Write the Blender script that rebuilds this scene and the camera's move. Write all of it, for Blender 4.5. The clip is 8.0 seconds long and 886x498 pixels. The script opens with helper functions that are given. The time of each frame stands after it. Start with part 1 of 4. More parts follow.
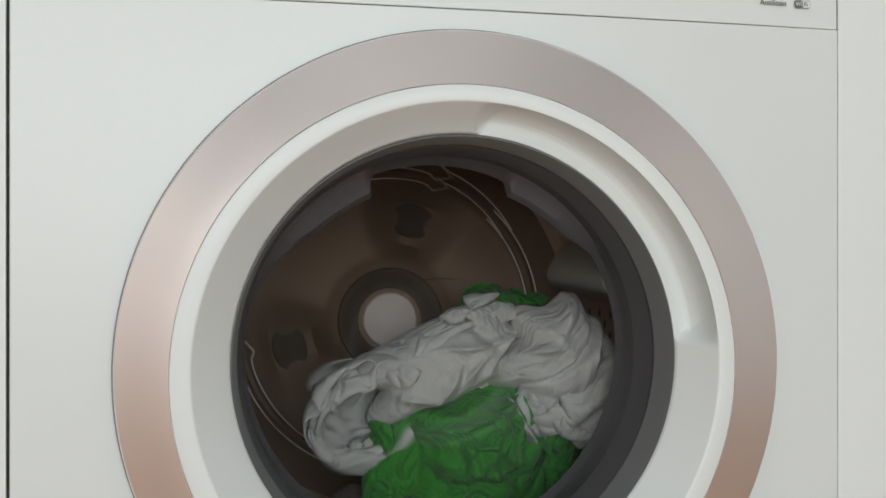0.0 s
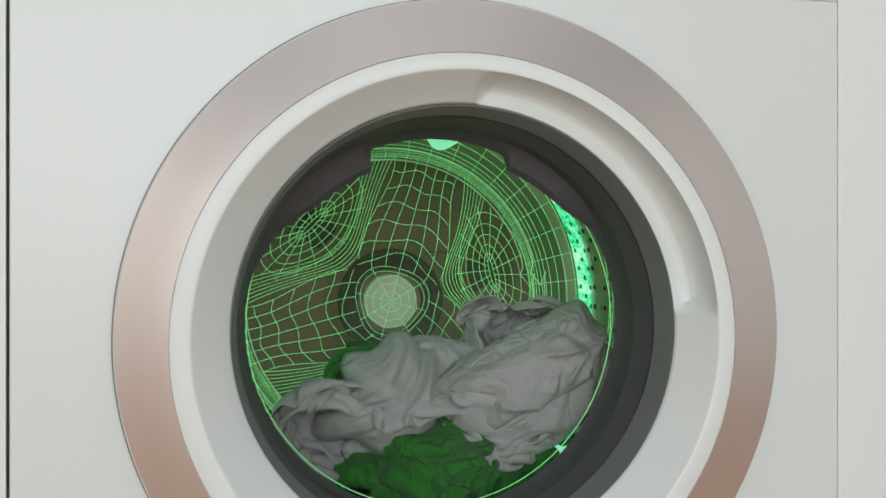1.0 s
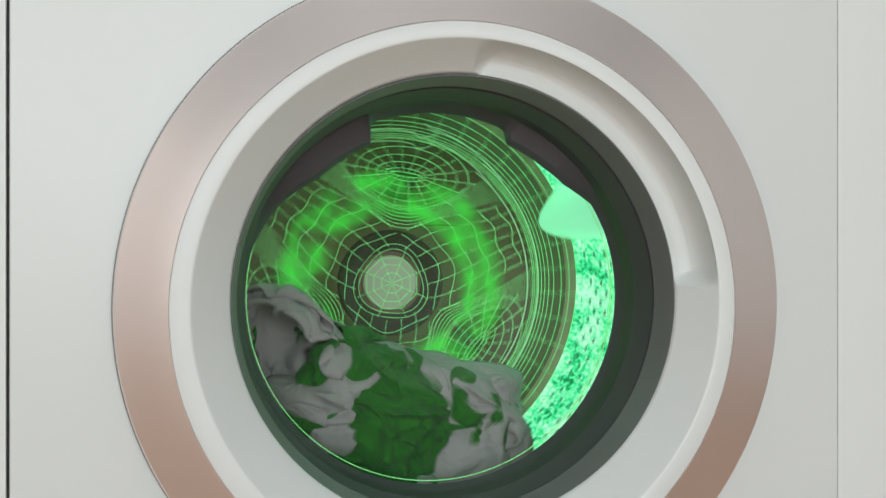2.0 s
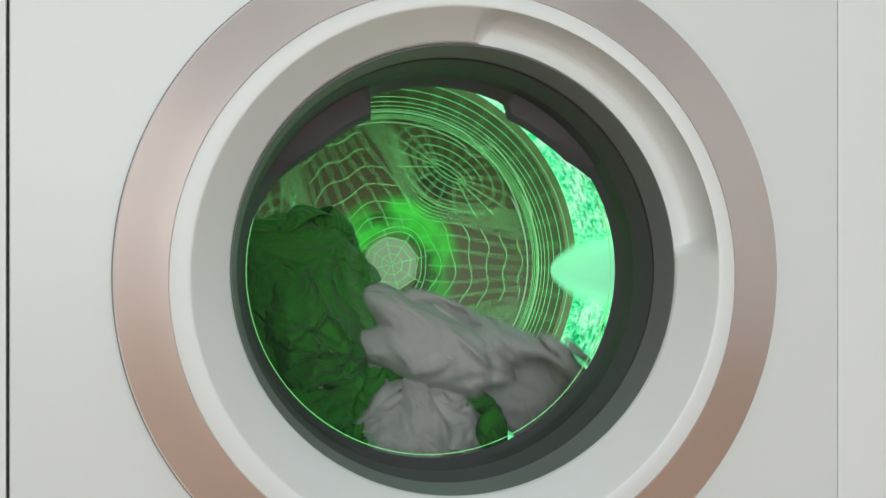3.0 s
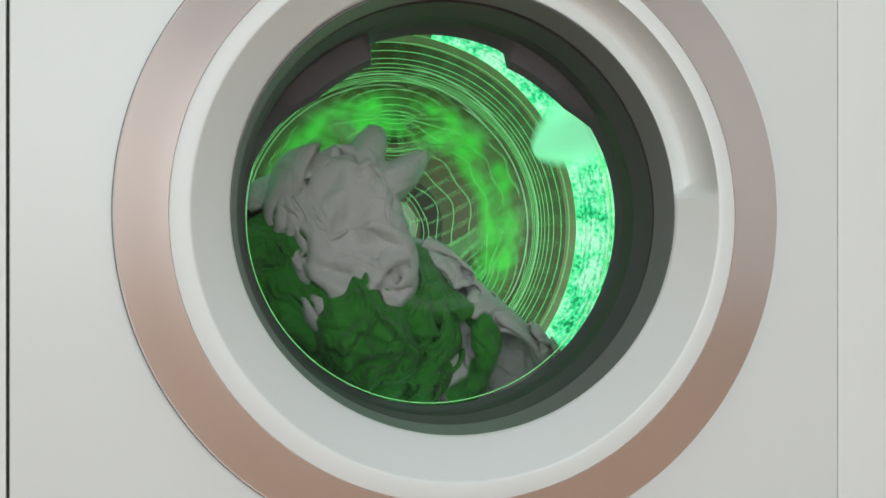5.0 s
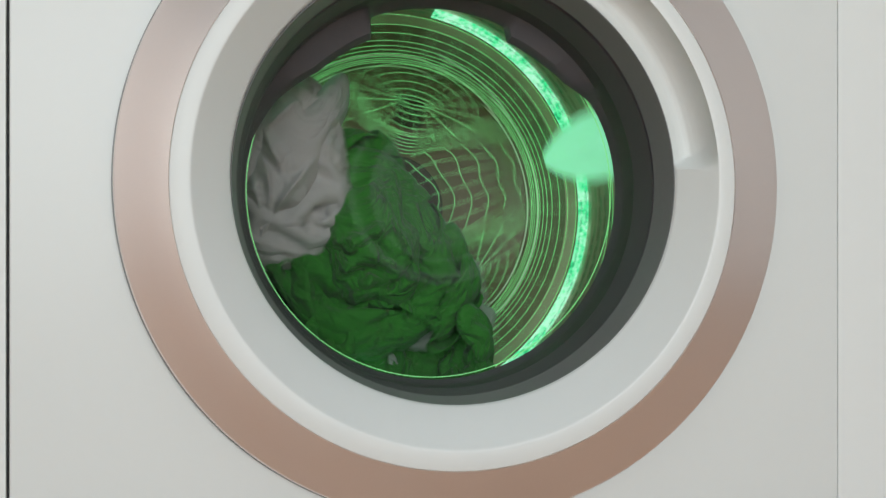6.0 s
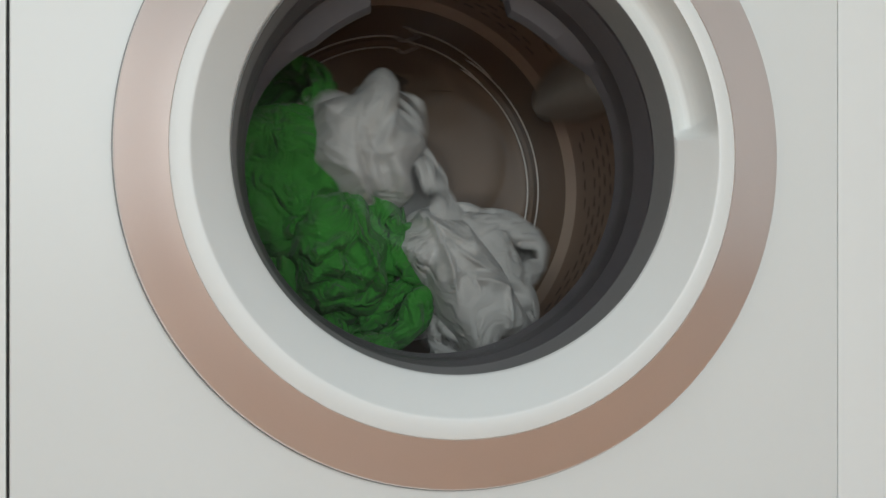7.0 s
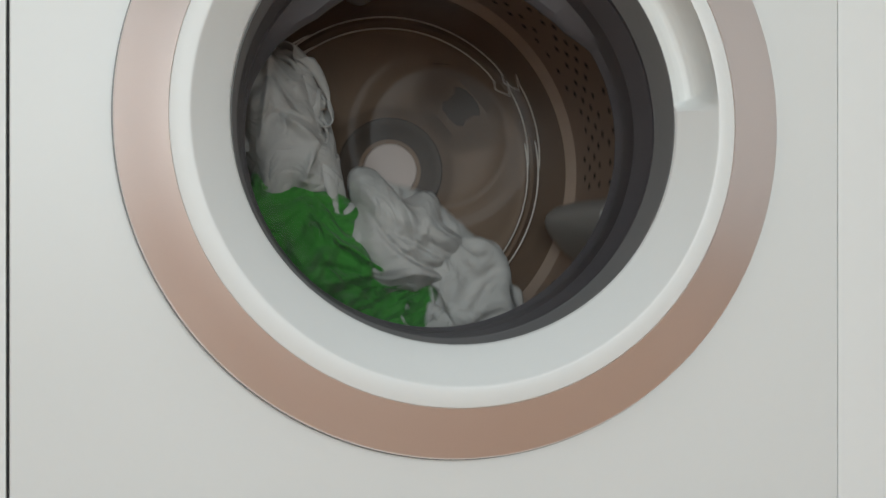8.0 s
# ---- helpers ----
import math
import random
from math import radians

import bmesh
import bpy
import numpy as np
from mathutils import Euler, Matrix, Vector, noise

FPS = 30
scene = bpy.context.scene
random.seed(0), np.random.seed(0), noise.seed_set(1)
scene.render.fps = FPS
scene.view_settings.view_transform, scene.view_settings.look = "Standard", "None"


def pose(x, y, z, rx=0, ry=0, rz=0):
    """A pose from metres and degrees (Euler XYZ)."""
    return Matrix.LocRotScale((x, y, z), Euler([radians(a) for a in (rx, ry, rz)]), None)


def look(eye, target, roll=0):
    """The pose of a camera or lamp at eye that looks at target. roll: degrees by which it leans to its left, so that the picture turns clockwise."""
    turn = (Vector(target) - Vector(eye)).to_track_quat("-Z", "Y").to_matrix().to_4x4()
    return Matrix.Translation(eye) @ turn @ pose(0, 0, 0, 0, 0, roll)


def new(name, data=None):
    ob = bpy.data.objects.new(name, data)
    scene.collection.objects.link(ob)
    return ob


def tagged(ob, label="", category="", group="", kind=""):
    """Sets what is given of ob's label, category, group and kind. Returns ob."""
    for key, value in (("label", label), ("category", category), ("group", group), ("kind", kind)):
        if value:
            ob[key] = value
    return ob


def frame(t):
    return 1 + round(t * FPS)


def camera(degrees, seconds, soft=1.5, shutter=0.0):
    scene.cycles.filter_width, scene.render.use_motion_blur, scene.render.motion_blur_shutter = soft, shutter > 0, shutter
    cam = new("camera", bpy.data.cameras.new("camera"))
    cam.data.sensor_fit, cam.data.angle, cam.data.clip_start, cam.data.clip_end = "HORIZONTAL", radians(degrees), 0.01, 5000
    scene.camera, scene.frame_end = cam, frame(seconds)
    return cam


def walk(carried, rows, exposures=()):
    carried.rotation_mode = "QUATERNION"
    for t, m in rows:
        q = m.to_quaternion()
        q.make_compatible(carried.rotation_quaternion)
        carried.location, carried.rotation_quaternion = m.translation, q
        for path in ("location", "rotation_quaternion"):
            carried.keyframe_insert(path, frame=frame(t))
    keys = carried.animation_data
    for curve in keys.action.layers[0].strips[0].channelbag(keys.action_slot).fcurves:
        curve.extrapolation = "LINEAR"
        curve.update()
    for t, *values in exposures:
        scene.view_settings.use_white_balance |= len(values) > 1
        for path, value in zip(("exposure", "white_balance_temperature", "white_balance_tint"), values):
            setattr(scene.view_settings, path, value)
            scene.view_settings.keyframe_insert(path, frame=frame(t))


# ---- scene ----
ZC = 0.45            # height of the door's axis over the floor
cam = camera(51.84, 8.0, shutter=0.5)


def eye_at(t):
    return pose(-0.1335, -0.634, ZC + 0.0821 - 0.0216 * t, 90.0, 0, -10.58)


walk(cam, [(t / 2, eye_at(t / 2)) for t in range(17)])

# ---- light ----
world = bpy.data.worlds.new("world")
scene.world = world
world.use_nodes = True
wn = world.node_tree
sky = wn.nodes.new("ShaderNodeTexSky")
sky.sky_type, sky.sun_disc = "NISHITA", False
sky.sun_elevation, sky.sun_rotation = radians(35), radians(250)
wn.links.new(sky.outputs[0], wn.nodes["Background"].inputs[0])
wn.nodes["Background"].inputs[1].default_value = 0.1


def area(name, m, sx, sy, watts, colour):
    lamp = bpy.data.lights.new(name, "AREA")
    lamp.shape, lamp.size, lamp.size_y, lamp.energy, lamp.color = "RECTANGLE", sx, sy, watts, colour
    ob = new(name, lamp)
    ob.matrix_basis = m
    return ob


# unseen added lights: soft in the south wall's opening, weak under the ceiling
area("added_front_light", look((-0.35, -3.27, 1.10), (0.0, 0.0, 0.8)), 2.9, 1.30, 59, (0.905, 0.98, 1.0))
area("added_top_light", look((0.25, -0.60, 2.38), (0.25, -0.60, 0)), 2.0, 0.35, 3.5, (0.93, 0.985, 0.995))
scene.view_settings.exposure = 0.0

# ---- materials ----


def mat(name, colour, rough=0.5, metal=0.0, vary=0.06, scale=6.0, fine=80.0, bump=0.0, coat=0.0, emit=0.0, sheen=0.0, wrinkle=0.0):
    """A surface with stains at one scale and grain at another, in object space."""
    m = bpy.data.materials.new(name)
    m.use_nodes = True
    t = m.node_tree
    b = t.nodes["Principled BSDF"]
    co = t.nodes.new("ShaderNodeTexCoord")
    n1, n2 = t.nodes.new("ShaderNodeTexNoise"), t.nodes.new("ShaderNodeTexNoise")
    n1.inputs["Scale"].default_value, n1.inputs["Detail"].default_value = scale, 4
    n2.inputs["Scale"].default_value, n2.inputs["Detail"].default_value = fine, 3
    for n in (n1, n2):
        t.links.new(co.outputs["Object"], n.inputs["Vector"])
    mix = t.nodes.new("ShaderNodeMix")
    mix.data_type = "RGBA"
    lo, hi = [c * (1 - vary) for c in colour], [min(1, c * (1 + vary)) for c in colour]
    mix.inputs[6].default_value, mix.inputs[7].default_value = (*lo, 1), (*hi, 1)
    avg = t.nodes.new("ShaderNodeMath")
    avg.operation = "MULTIPLY_ADD"
    avg.inputs[1].default_value = 0.5
    half = t.nodes.new("ShaderNodeMath")
    half.operation = "MULTIPLY"
    half.inputs[1].default_value = 0.5
    t.links.new(n2.outputs[0], half.inputs[0])
    t.links.new(n1.outputs[0], avg.inputs[0])
    t.links.new(half.outputs[0], avg.inputs[2])
    t.links.new(avg.outputs[0], mix.inputs[0])
    t.links.new(mix.outputs[2], b.inputs["Base Color"])
    ramp = t.nodes.new("ShaderNodeMapRange")
    ramp.inputs[3].default_value, ramp.inputs[4].default_value = max(0.02, rough - 0.06), min(1, rough + 0.06)
    t.links.new(n1.outputs[0], ramp.inputs[0])
    t.links.new(ramp.outputs[0], b.inputs["Roughness"])
    b.inputs["Metallic"].default_value = metal
    b.inputs["Coat Weight"].default_value = coat
    b.inputs["Coat Roughness"].default_value = 0.08
    b.inputs["Sheen Weight"].default_value = sheen
    if bump:
        bn = t.nodes.new("ShaderNodeBump")
        bn.inputs["Strength"].default_value, bn.inputs["Distance"].default_value = bump, 0.001
        t.links.new(n2.outputs[0], bn.inputs["Height"])
        t.links.new(bn.outputs[0], b.inputs["Normal"])
    if wrinkle:
        # creases: folded ridges of a warped noise, under the weave
        n3, ab, bn2 = t.nodes.new("ShaderNodeTexNoise"), t.nodes.new("ShaderNodeMath"), t.nodes.new("ShaderNodeBump")
        n3.inputs["Scale"].default_value, n3.inputs["Detail"].default_value, n3.inputs["Distortion"].default_value = 26, 2, 1.2
        n4 = t.nodes.new("ShaderNodeMath")
        n4.operation, n4.inputs[1].default_value = "SUBTRACT", 0.5
        ab.operation = "ABSOLUTE"
        t.links.new(co.outputs["Object"], n3.inputs["Vector"])
        t.links.new(n3.outputs[0], n4.inputs[0])
        t.links.new(n4.outputs[0], ab.inputs[0])
        bn2.inputs["Strength"].default_value, bn2.inputs["Distance"].default_value = wrinkle, 0.02
        t.links.new(ab.outputs[0], bn2.inputs["Height"])
        if bump:
            t.links.new(bn2.outputs[0], bn.inputs["Normal"])
        else:
            t.links.new(bn2.outputs[0], b.inputs["Normal"])
    if emit:
        t.links.new(mix.outputs[2], b.inputs["Emission Color"])
        b.inputs["Emission Strength"].default_value = emit
    return m


def clear_glass(name):
    """Door glass: clear, slightly grey, with mirror gloss that grows at grazing angles."""
    m = bpy.data.materials.new(name)
    m.use_nodes = True
    t = m.node_tree
    t.nodes.remove(t.nodes["Principled BSDF"])
    out = t.nodes["Material Output"]
    clear, gloss, mix = (t.nodes.new(k) for k in ("ShaderNodeBsdfTransparent", "ShaderNodeBsdfGlossy", "ShaderNodeMixShader"))
    fres = t.nodes.new("ShaderNodeFresnel")
    fres.inputs[0].default_value = 1.5
    part_of = t.nodes.new("ShaderNodeMath")
    part_of.operation = "MULTIPLY_ADD"
    part_of.inputs[1].default_value, part_of.inputs[2].default_value = 0.07, 0.009
    clear.inputs[0].default_value = (0.86, 0.87, 0.86, 1)
    gloss.inputs["Roughness"].default_value = 0.34
    t.links.new(fres.outputs[0], part_of.inputs[0])
    t.links.new(part_of.outputs[0], mix.inputs[0])
    t.links.new(clear.outputs[0], mix.inputs[1])
    t.links.new(gloss.outputs[0], mix.inputs[2])
    t.links.new(mix.outputs[0], out.inputs[0])
    return m


WHITE = mat("white_enamel", (0.77, 0.79, 0.77), 0.33, vary=0.012, scale=3, fine=160, bump=0.02)
PANEL = mat("white_panel_plastic", (0.78, 0.80, 0.78), 0.38, vary=0.012, scale=4, fine=200)
CABINET = mat("white_cabinet_paint", (0.84, 0.86, 0.84), 0.45, vary=0.015, scale=3, fine=120)
RING = mat("white_door_plastic", (0.80, 0.82, 0.80), 0.36, vary=0.012, scale=8, fine=220, bump=0.02)
ROSE = mat("rose_metal", (0.92, 0.832, 0.795), 0.36, metal=0.9, vary=0.03, scale=9, fine=900, bump=0.05)
RUBBER = mat("dark_grey_rubber", (0.120, 0.111, 0.124), 0.5, vary=0.25, scale=14, fine=260, bump=0.15)
TRIM = mat("dark_grey_plastic", (0.185, 0.185, 0.185), 0.35, vary=0.12, scale=14, fine=260, bump=0.05)
DARK = mat("dark_gap", (0.012, 0.012, 0.012), 0.7, vary=0.2)
# brown room reflection is tinted into both steels; the back's shade darkens its copy
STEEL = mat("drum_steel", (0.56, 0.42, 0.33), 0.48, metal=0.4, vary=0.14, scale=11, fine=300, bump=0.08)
DIMSTEEL = mat("shaded_drum_steel", (0.235, 0.155, 0.105), 0.6, metal=0.35, vary=0.2, scale=8, fine=260, bump=0.08)
PADDLE = mat("paddle_plastic", (0.62, 0.62, 0.61), 0.38, vary=0.08, scale=12, fine=240)
HUB = mat("hub_cap", (0.70, 0.575, 0.53), 0.55, vary=0.05, scale=20, fine=300)
# pale colour paints the highlight along the pressed beads
BEADGLINT = mat("bead_highlight", (0.86, 0.79, 0.73), 0.3, vary=0.1, scale=20, fine=300)
HOLE = mat("drum_hole", (0.015, 0.013, 0.012), 0.8)
# dark colour that paints shade on the drum's back
BACKSHADE = mat("painted_back_shade", (0.085, 0.060, 0.046), 0.75, metal=0.0, vary=0.3, scale=30, fine=200)
GLASS = clear_glass("door_glass")
INK = mat("print_grey", (0.17, 0.17, 0.17), 0.6)
WHITE_CLOTH = mat("white_cotton", (0.51, 0.492, 0.476), 0.9, vary=0.09, scale=18, fine=700, bump=0.4, sheen=0.1, wrinkle=0.52)
GREEN_CLOTH = mat("green_cotton", (0.037, 0.235, 0.026), 0.88, vary=0.35, scale=22, fine=700, bump=0.5, sheen=0.1, wrinkle=1.2)
WALL = mat("wall_paint", (0.70, 0.69, 0.68), 0.85, vary=0.03, scale=2, fine=90, bump=0.1)
# unseen ceiling and side walls: colours set to tint the ring's reflections
CEIL = mat("ceiling_paint", (0.35, 0.37, 0.39), 0.9, vary=0.02, scale=2, fine=90, bump=0.1)
COOLTINT = mat("cool_reflection_wall", (0.64, 0.65, 0.66), 0.85, vary=0.03, scale=2, fine=90, bump=0.1)
WARMTINT = mat("warm_reflection_wall", (0.72, 0.66, 0.63), 0.85, vary=0.03, scale=2, fine=90, bump=0.1)
WOOD = mat("floor_oak", (0.55, 0.335, 0.21), 0.5, vary=0.3, scale=5, fine=60, bump=0.2)
GLOW = mat("green_light_wire", (0.24, 0.92, 0.27), 0.5, vary=0.4, scale=14, fine=60, emit=0.76)
GLOWPAD = mat("green_light_paddle", (0.30, 1.0, 0.56), 0.5, vary=0.15, scale=20, fine=80, emit=0.8)
BANDHOLE = mat("green_light_hole", (0.02, 0.25, 0.12), 0.6, vary=0.5, scale=60, fine=200, emit=0.3)


def speckled_light(name, strength):
    """A sheet of light broken into dark, green and pale flecks that run along the drum."""
    m = bpy.data.materials.new(name)
    m.use_nodes = True
    t = m.node_tree
    b = t.nodes["Principled BSDF"]
    co, mp = t.nodes.new("ShaderNodeTexCoord"), t.nodes.new("ShaderNodeMapping")
    mp.inputs["Scale"].default_value = (1, 0.45, 1)
    n1, n2, add = t.nodes.new("ShaderNodeTexNoise"), t.nodes.new("ShaderNodeTexNoise"), t.nodes.new("ShaderNodeMath")
    n1.inputs["Scale"].default_value, n1.inputs["Detail"].default_value = 34, 2
    n2.inputs["Scale"].default_value, n2.inputs["Detail"].default_value = 210, 2
    add.operation = "ADD"
    ramp = t.nodes.new("ShaderNodeValToRGB")
    e = ramp.color_ramp.elements
    e[0].position, e[0].color = 0.33, (0.0, 0.16, 0.06, 1)
    e[1].position, e[1].color = 0.60, (0.50, 1.0, 0.72, 1)
    mid = e.new(0.43)
    mid.color = (0.03, 0.80, 0.30, 1)
    half = t.nodes.new("ShaderNodeMath")
    half.operation, half.inputs[1].default_value = "MULTIPLY", 0.5
    t.links.new(co.outputs["Object"], mp.inputs["Vector"])
    for n in (n1, n2):
        t.links.new(mp.outputs[0], n.inputs["Vector"])
    t.links.new(n1.outputs[0], add.inputs[0])
    t.links.new(n2.outputs[0], add.inputs[1])
    t.links.new(add.outputs[0], half.inputs[0])
    t.links.new(half.outputs[0], ramp.inputs[0])
    t.links.new(ramp.outputs[0], b.inputs["Emission Color"])
    b.inputs["Base Color"].default_value = (0.05, 0.3, 0.12, 1)
    b.inputs["Emission Strength"].default_value = strength
    return m


def pulse_light(name, radius, width, strength, most):
    """A soft, patchy ring of green light, clear away from its radius."""
    m = bpy.data.materials.new(name)
    m.use_nodes = True
    t = m.node_tree
    t.nodes.remove(t.nodes["Principled BSDF"])
    co, ln, mr, no = (t.nodes.new(k) for k in ("ShaderNodeTexCoord", "ShaderNodeVectorMath", "ShaderNodeMapRange", "ShaderNodeTexNoise"))
    flat = t.nodes.new("ShaderNodeVectorMath")
    flat.operation, flat.inputs[1].default_value = "MULTIPLY", (1, 0, 1)
    ln.operation = "LENGTH"
    off, far = t.nodes.new("ShaderNodeMath"), t.nodes.new("ShaderNodeMath")
    off.operation, off.inputs[1].default_value, far.operation = "SUBTRACT", radius, "ABSOLUTE"
    mr.interpolation_type = "SMOOTHSTEP"
    mr.inputs[1].default_value, mr.inputs[2].default_value, mr.inputs[3].default_value, mr.inputs[4].default_value = 0.0, width, 1.0, 0.0
    no.inputs["Scale"].default_value, no.inputs["Detail"].default_value = 32, 2
    thin = t.nodes.new("ShaderNodeMapRange")
    thin.inputs[1].default_value, thin.inputs[2].default_value, thin.inputs[3].default_value, thin.inputs[4].default_value = 0.36, 0.68, 0.05, most
    mul = t.nodes.new("ShaderNodeMath")
    mul.operation = "MULTIPLY"
    clear, em, mix = (t.nodes.new(k) for k in ("ShaderNodeBsdfTransparent", "ShaderNodeEmission", "ShaderNodeMixShader"))
    em.inputs[0].default_value, em.inputs[1].default_value = (0.07, 0.95, 0.08, 1), strength
    t.links.new(co.outputs["Object"], flat.inputs[0])
    t.links.new(flat.outputs[0], ln.inputs[0])
    t.links.new(ln.outputs["Value"], off.inputs[0])
    t.links.new(off.outputs[0], far.inputs[0])
    t.links.new(far.outputs[0], mr.inputs[0])
    t.links.new(co.outputs["Object"], no.inputs["Vector"])
    t.links.new(no.outputs[0], thin.inputs[0])
    t.links.new(mr.outputs[0], mul.inputs[0])
    t.links.new(thin.outputs[0], mul.inputs[1])
    t.links.new(mul.outputs[0], mix.inputs[0])
    t.links.new(clear.outputs[0], mix.inputs[1])
    t.links.new(em.outputs[0], mix.inputs[2])
    t.links.new(mix.outputs[0], t.nodes["Material Output"].inputs[0])
    return m


GLOWBAND = speckled_light("green_light_band", 1.08)

# ---- mesh helpers ----


def put(name, bm, material, parent=None, label="", smooth=True, at=None):
    me = bpy.data.meshes.new(name)
    bmesh.ops.recalc_face_normals(bm, faces=bm.faces)
    bm.to_mesh(me)
    bm.free()
    me.materials.append(material)
    if smooth:
        for p in me.polygons:
            p.use_smooth = True
        me.set_sharp_from_angle(angle=radians(32))
    ob = new(name, me)
    ob.parent = parent
    if at:
        ob.location = at
    return tagged(ob, label=label)


def part(name, bm, material, parent, label="", smooth=True, at=None):
    return put(name, bm, material, parent, label, smooth, at)


def thing(name, label, category, group="", at=(0, 0, 0)):
    ob = new(name)
    ob.location = at
    ob.empty_display_size = 0.05
    return tagged(ob, label=label, category=category, group=group)


def box(x0, x1, y0, y1, z0, z1, bevel=0.0):
    bm = bmesh.new()
    bmesh.ops.create_cube(bm, size=1)
    bmesh.ops.scale(bm, vec=(x1 - x0, y1 - y0, z1 - z0), verts=bm.verts)
    bmesh.ops.translate(bm, vec=((x0 + x1) / 2, (y0 + y1) / 2, (z0 + z1) / 2), verts=bm.verts)
    if bevel:
        bmesh.ops.bevel(bm, geom=bm.edges[:], offset=bevel, segments=3, affect="EDGES", profile=0.6)
    return bm


def lathe(profile, n=160, centre=(0, 0, 0), closed=False, bm=None):
    """A ring of (radius, depth) points turned round the y axis. profile may be a function of the angle."""
    bm = bm or bmesh.new()
    rows = []
    for i in range(n):
        a = 2 * math.pi * i / n
        pts = profile(math.degrees(a)) if callable(profile) else profile
        rows.append([bm.verts.new((centre[0] + r * math.cos(a), centre[1] + y, centre[2] + r * math.sin(a))) for r, y in pts])
    m = len(rows[0])
    for i in range(n):
        p, q = rows[i], rows[(i + 1) % n]
        for j in range(m if closed else m - 1):
            k = (j + 1) % m
            bm.faces.new((p[j], p[k], q[k], q[j]))
    return bm


def tube(points, radius, closed=False, sides=5, bm=None):
    """A thin round wire along points."""
    bm = bm or bmesh.new()
    pts = [Vector(p) for p in points]
    n = len(pts)
    rings = []
    for i, p in enumerate(pts):
        a = pts[(i - 1) % n] if closed or i else p
        b = pts[(i + 1) % n] if closed or i < n - 1 else p
        d = (b - a).normalized()
        u = d.orthogonal().normalized() if not rings else (last - d * last.dot(d)).normalized()
        last = u
        v = d.cross(u)
        rings.append([bm.verts.new(p + radius * (math.cos(2 * math.pi * k / sides) * u + math.sin(2 * math.pi * k / sides) * v)) for k in range(sides)])
    for i in range(n if closed else n - 1):
        p, q = rings[i], rings[(i + 1) % n]
        for k in range(sides):
            bm.faces.new((p[k], p[(k + 1) % sides], q[(k + 1) % sides], q[k]))
    return bm


def smoothstep(a, b, x):
    u = min(1, max(0, (x - a) / (b - a)))
    return u * u * (3 - 2 * u)

# ---- the room ----


def structure(name, bm, material, label, smooth=False):
    return tagged(put(name, bm, material, None, label, smooth), kind="structure", category=name.split("_")[0])


structure("floor", box(-2.3, 2.3, -3.4, 0.9, -0.12, 0.0), WOOD, "warm brown oak floor in front of the washing machine")
structure("ceiling", box(-2.3, 2.3, -3.4, 0.9, 2.4, 2.5), CEIL, "unseen plain ceiling, grey to tone the ring's reflections")
structure("wall_north", box(-2.3, 2.3, 0.60, 0.9, 0, 2.4), WALL, "plain painted wall behind the washing machine")
structure("wall_west", box(-2.3, -2.18, -3.28, 0.60, 0, 2.4), WARMTINT, "unseen side wall, warm to tint the ring's reflections")
structure("wall_east", box(2.18, 2.3, -3.28, 0.60, 0, 2.4), COOLTINT, "unseen side wall, cool grey to tint the ring's reflections")


def opened_wall():
    bm = bmesh.new()
    for x0, x1, z0, z1 in ((-2.3, -1.84, 0, 2.4), (1.14, 2.3, 0, 2.4), (-1.84, 1.14, 0, 0.42), (-1.84, 1.14, 1.80, 2.4)):
        b = box(x0, x1, -3.4, -3.28, z0, z1)
        me = bpy.data.meshes.new("piece")
        b.to_mesh(me)
        b.free()
        bm.from_mesh(me)
        bpy.data.meshes.remove(me)
    return bm


structure("wall_south", opened_wall(), WALL, "unseen painted wall across the room, opened wide for the added light")

# ---- washing machine ----
XL, XR, SEAM = -0.3023, 0.2947, ZC + 0.2507
machine = thing("washing_machine", "white front-loading washing machine with a rose-metal door ring", "washing machine")


def bow(x):
    """The seam between front and control panel rises a little towards the middle."""
    u = (x + 0.06) / 0.35
    return 0.0017 * (1 - u * u)


def front_panel():
    """The flat enamel front with its round door opening and folded edges."""
    bm = bmesh.new()
    n, r = 128, 0.228
    z0, z1 = 0.06, SEAM - 0.0004
    inner, outer = [], []
    for i in range(n):
        a = 2 * math.pi * i / n
        c, s = math.cos(a), math.sin(a)
        inner.append((r * c, ZC + r * s))
        k = min((XR - 0.0012 if c > 0 else XL + 0.0012) / c if abs(c) > 1e-6 else 9, ((z1 - ZC if s > 0 else z0 - ZC) / s) if abs(s) > 1e-6 else 9)
        outer.append((k * c, ZC + k * s))
    for cx, cz in ((XL + 0.0012, z0), (XL + 0.0012, z1), (XR - 0.0012, z0), (XR - 0.0012, z1)):
        i = min(range(n), key=lambda q: (outer[q][0] - cx) ** 2 + (outer[q][1] - cz) ** 2)
        outer[i] = (cx, cz)
    seq = []
    for i in range(n):
        (ix, iz), (ox, oz) = inner[i], outer[i]
        ex = ox + (0.0010 if ox > XR - 0.002 else -0.0010 if ox < XL + 0.002 else 0)
        if oz > z1 - 1e-4:
            oz = z1 + bow(ox)
        seq.append([bm.verts.new(p) for p in ((ix, 0.03, iz), (ix, 0.002, iz), (ix * 1.008, 0, ZC + (iz - ZC) * 1.008), (ox, 0, oz), (ex, 0.0015, oz), (ex, 0.02, oz))])
    for i in range(n):
        p, q = seq[i], seq[(i + 1) % n]
        for j in range(5):
            bm.faces.new((p[j], p[j + 1], q[j + 1], q[j]))
    return bm


part("front_panel", front_panel(), WHITE, machine, "smooth white enamel front")


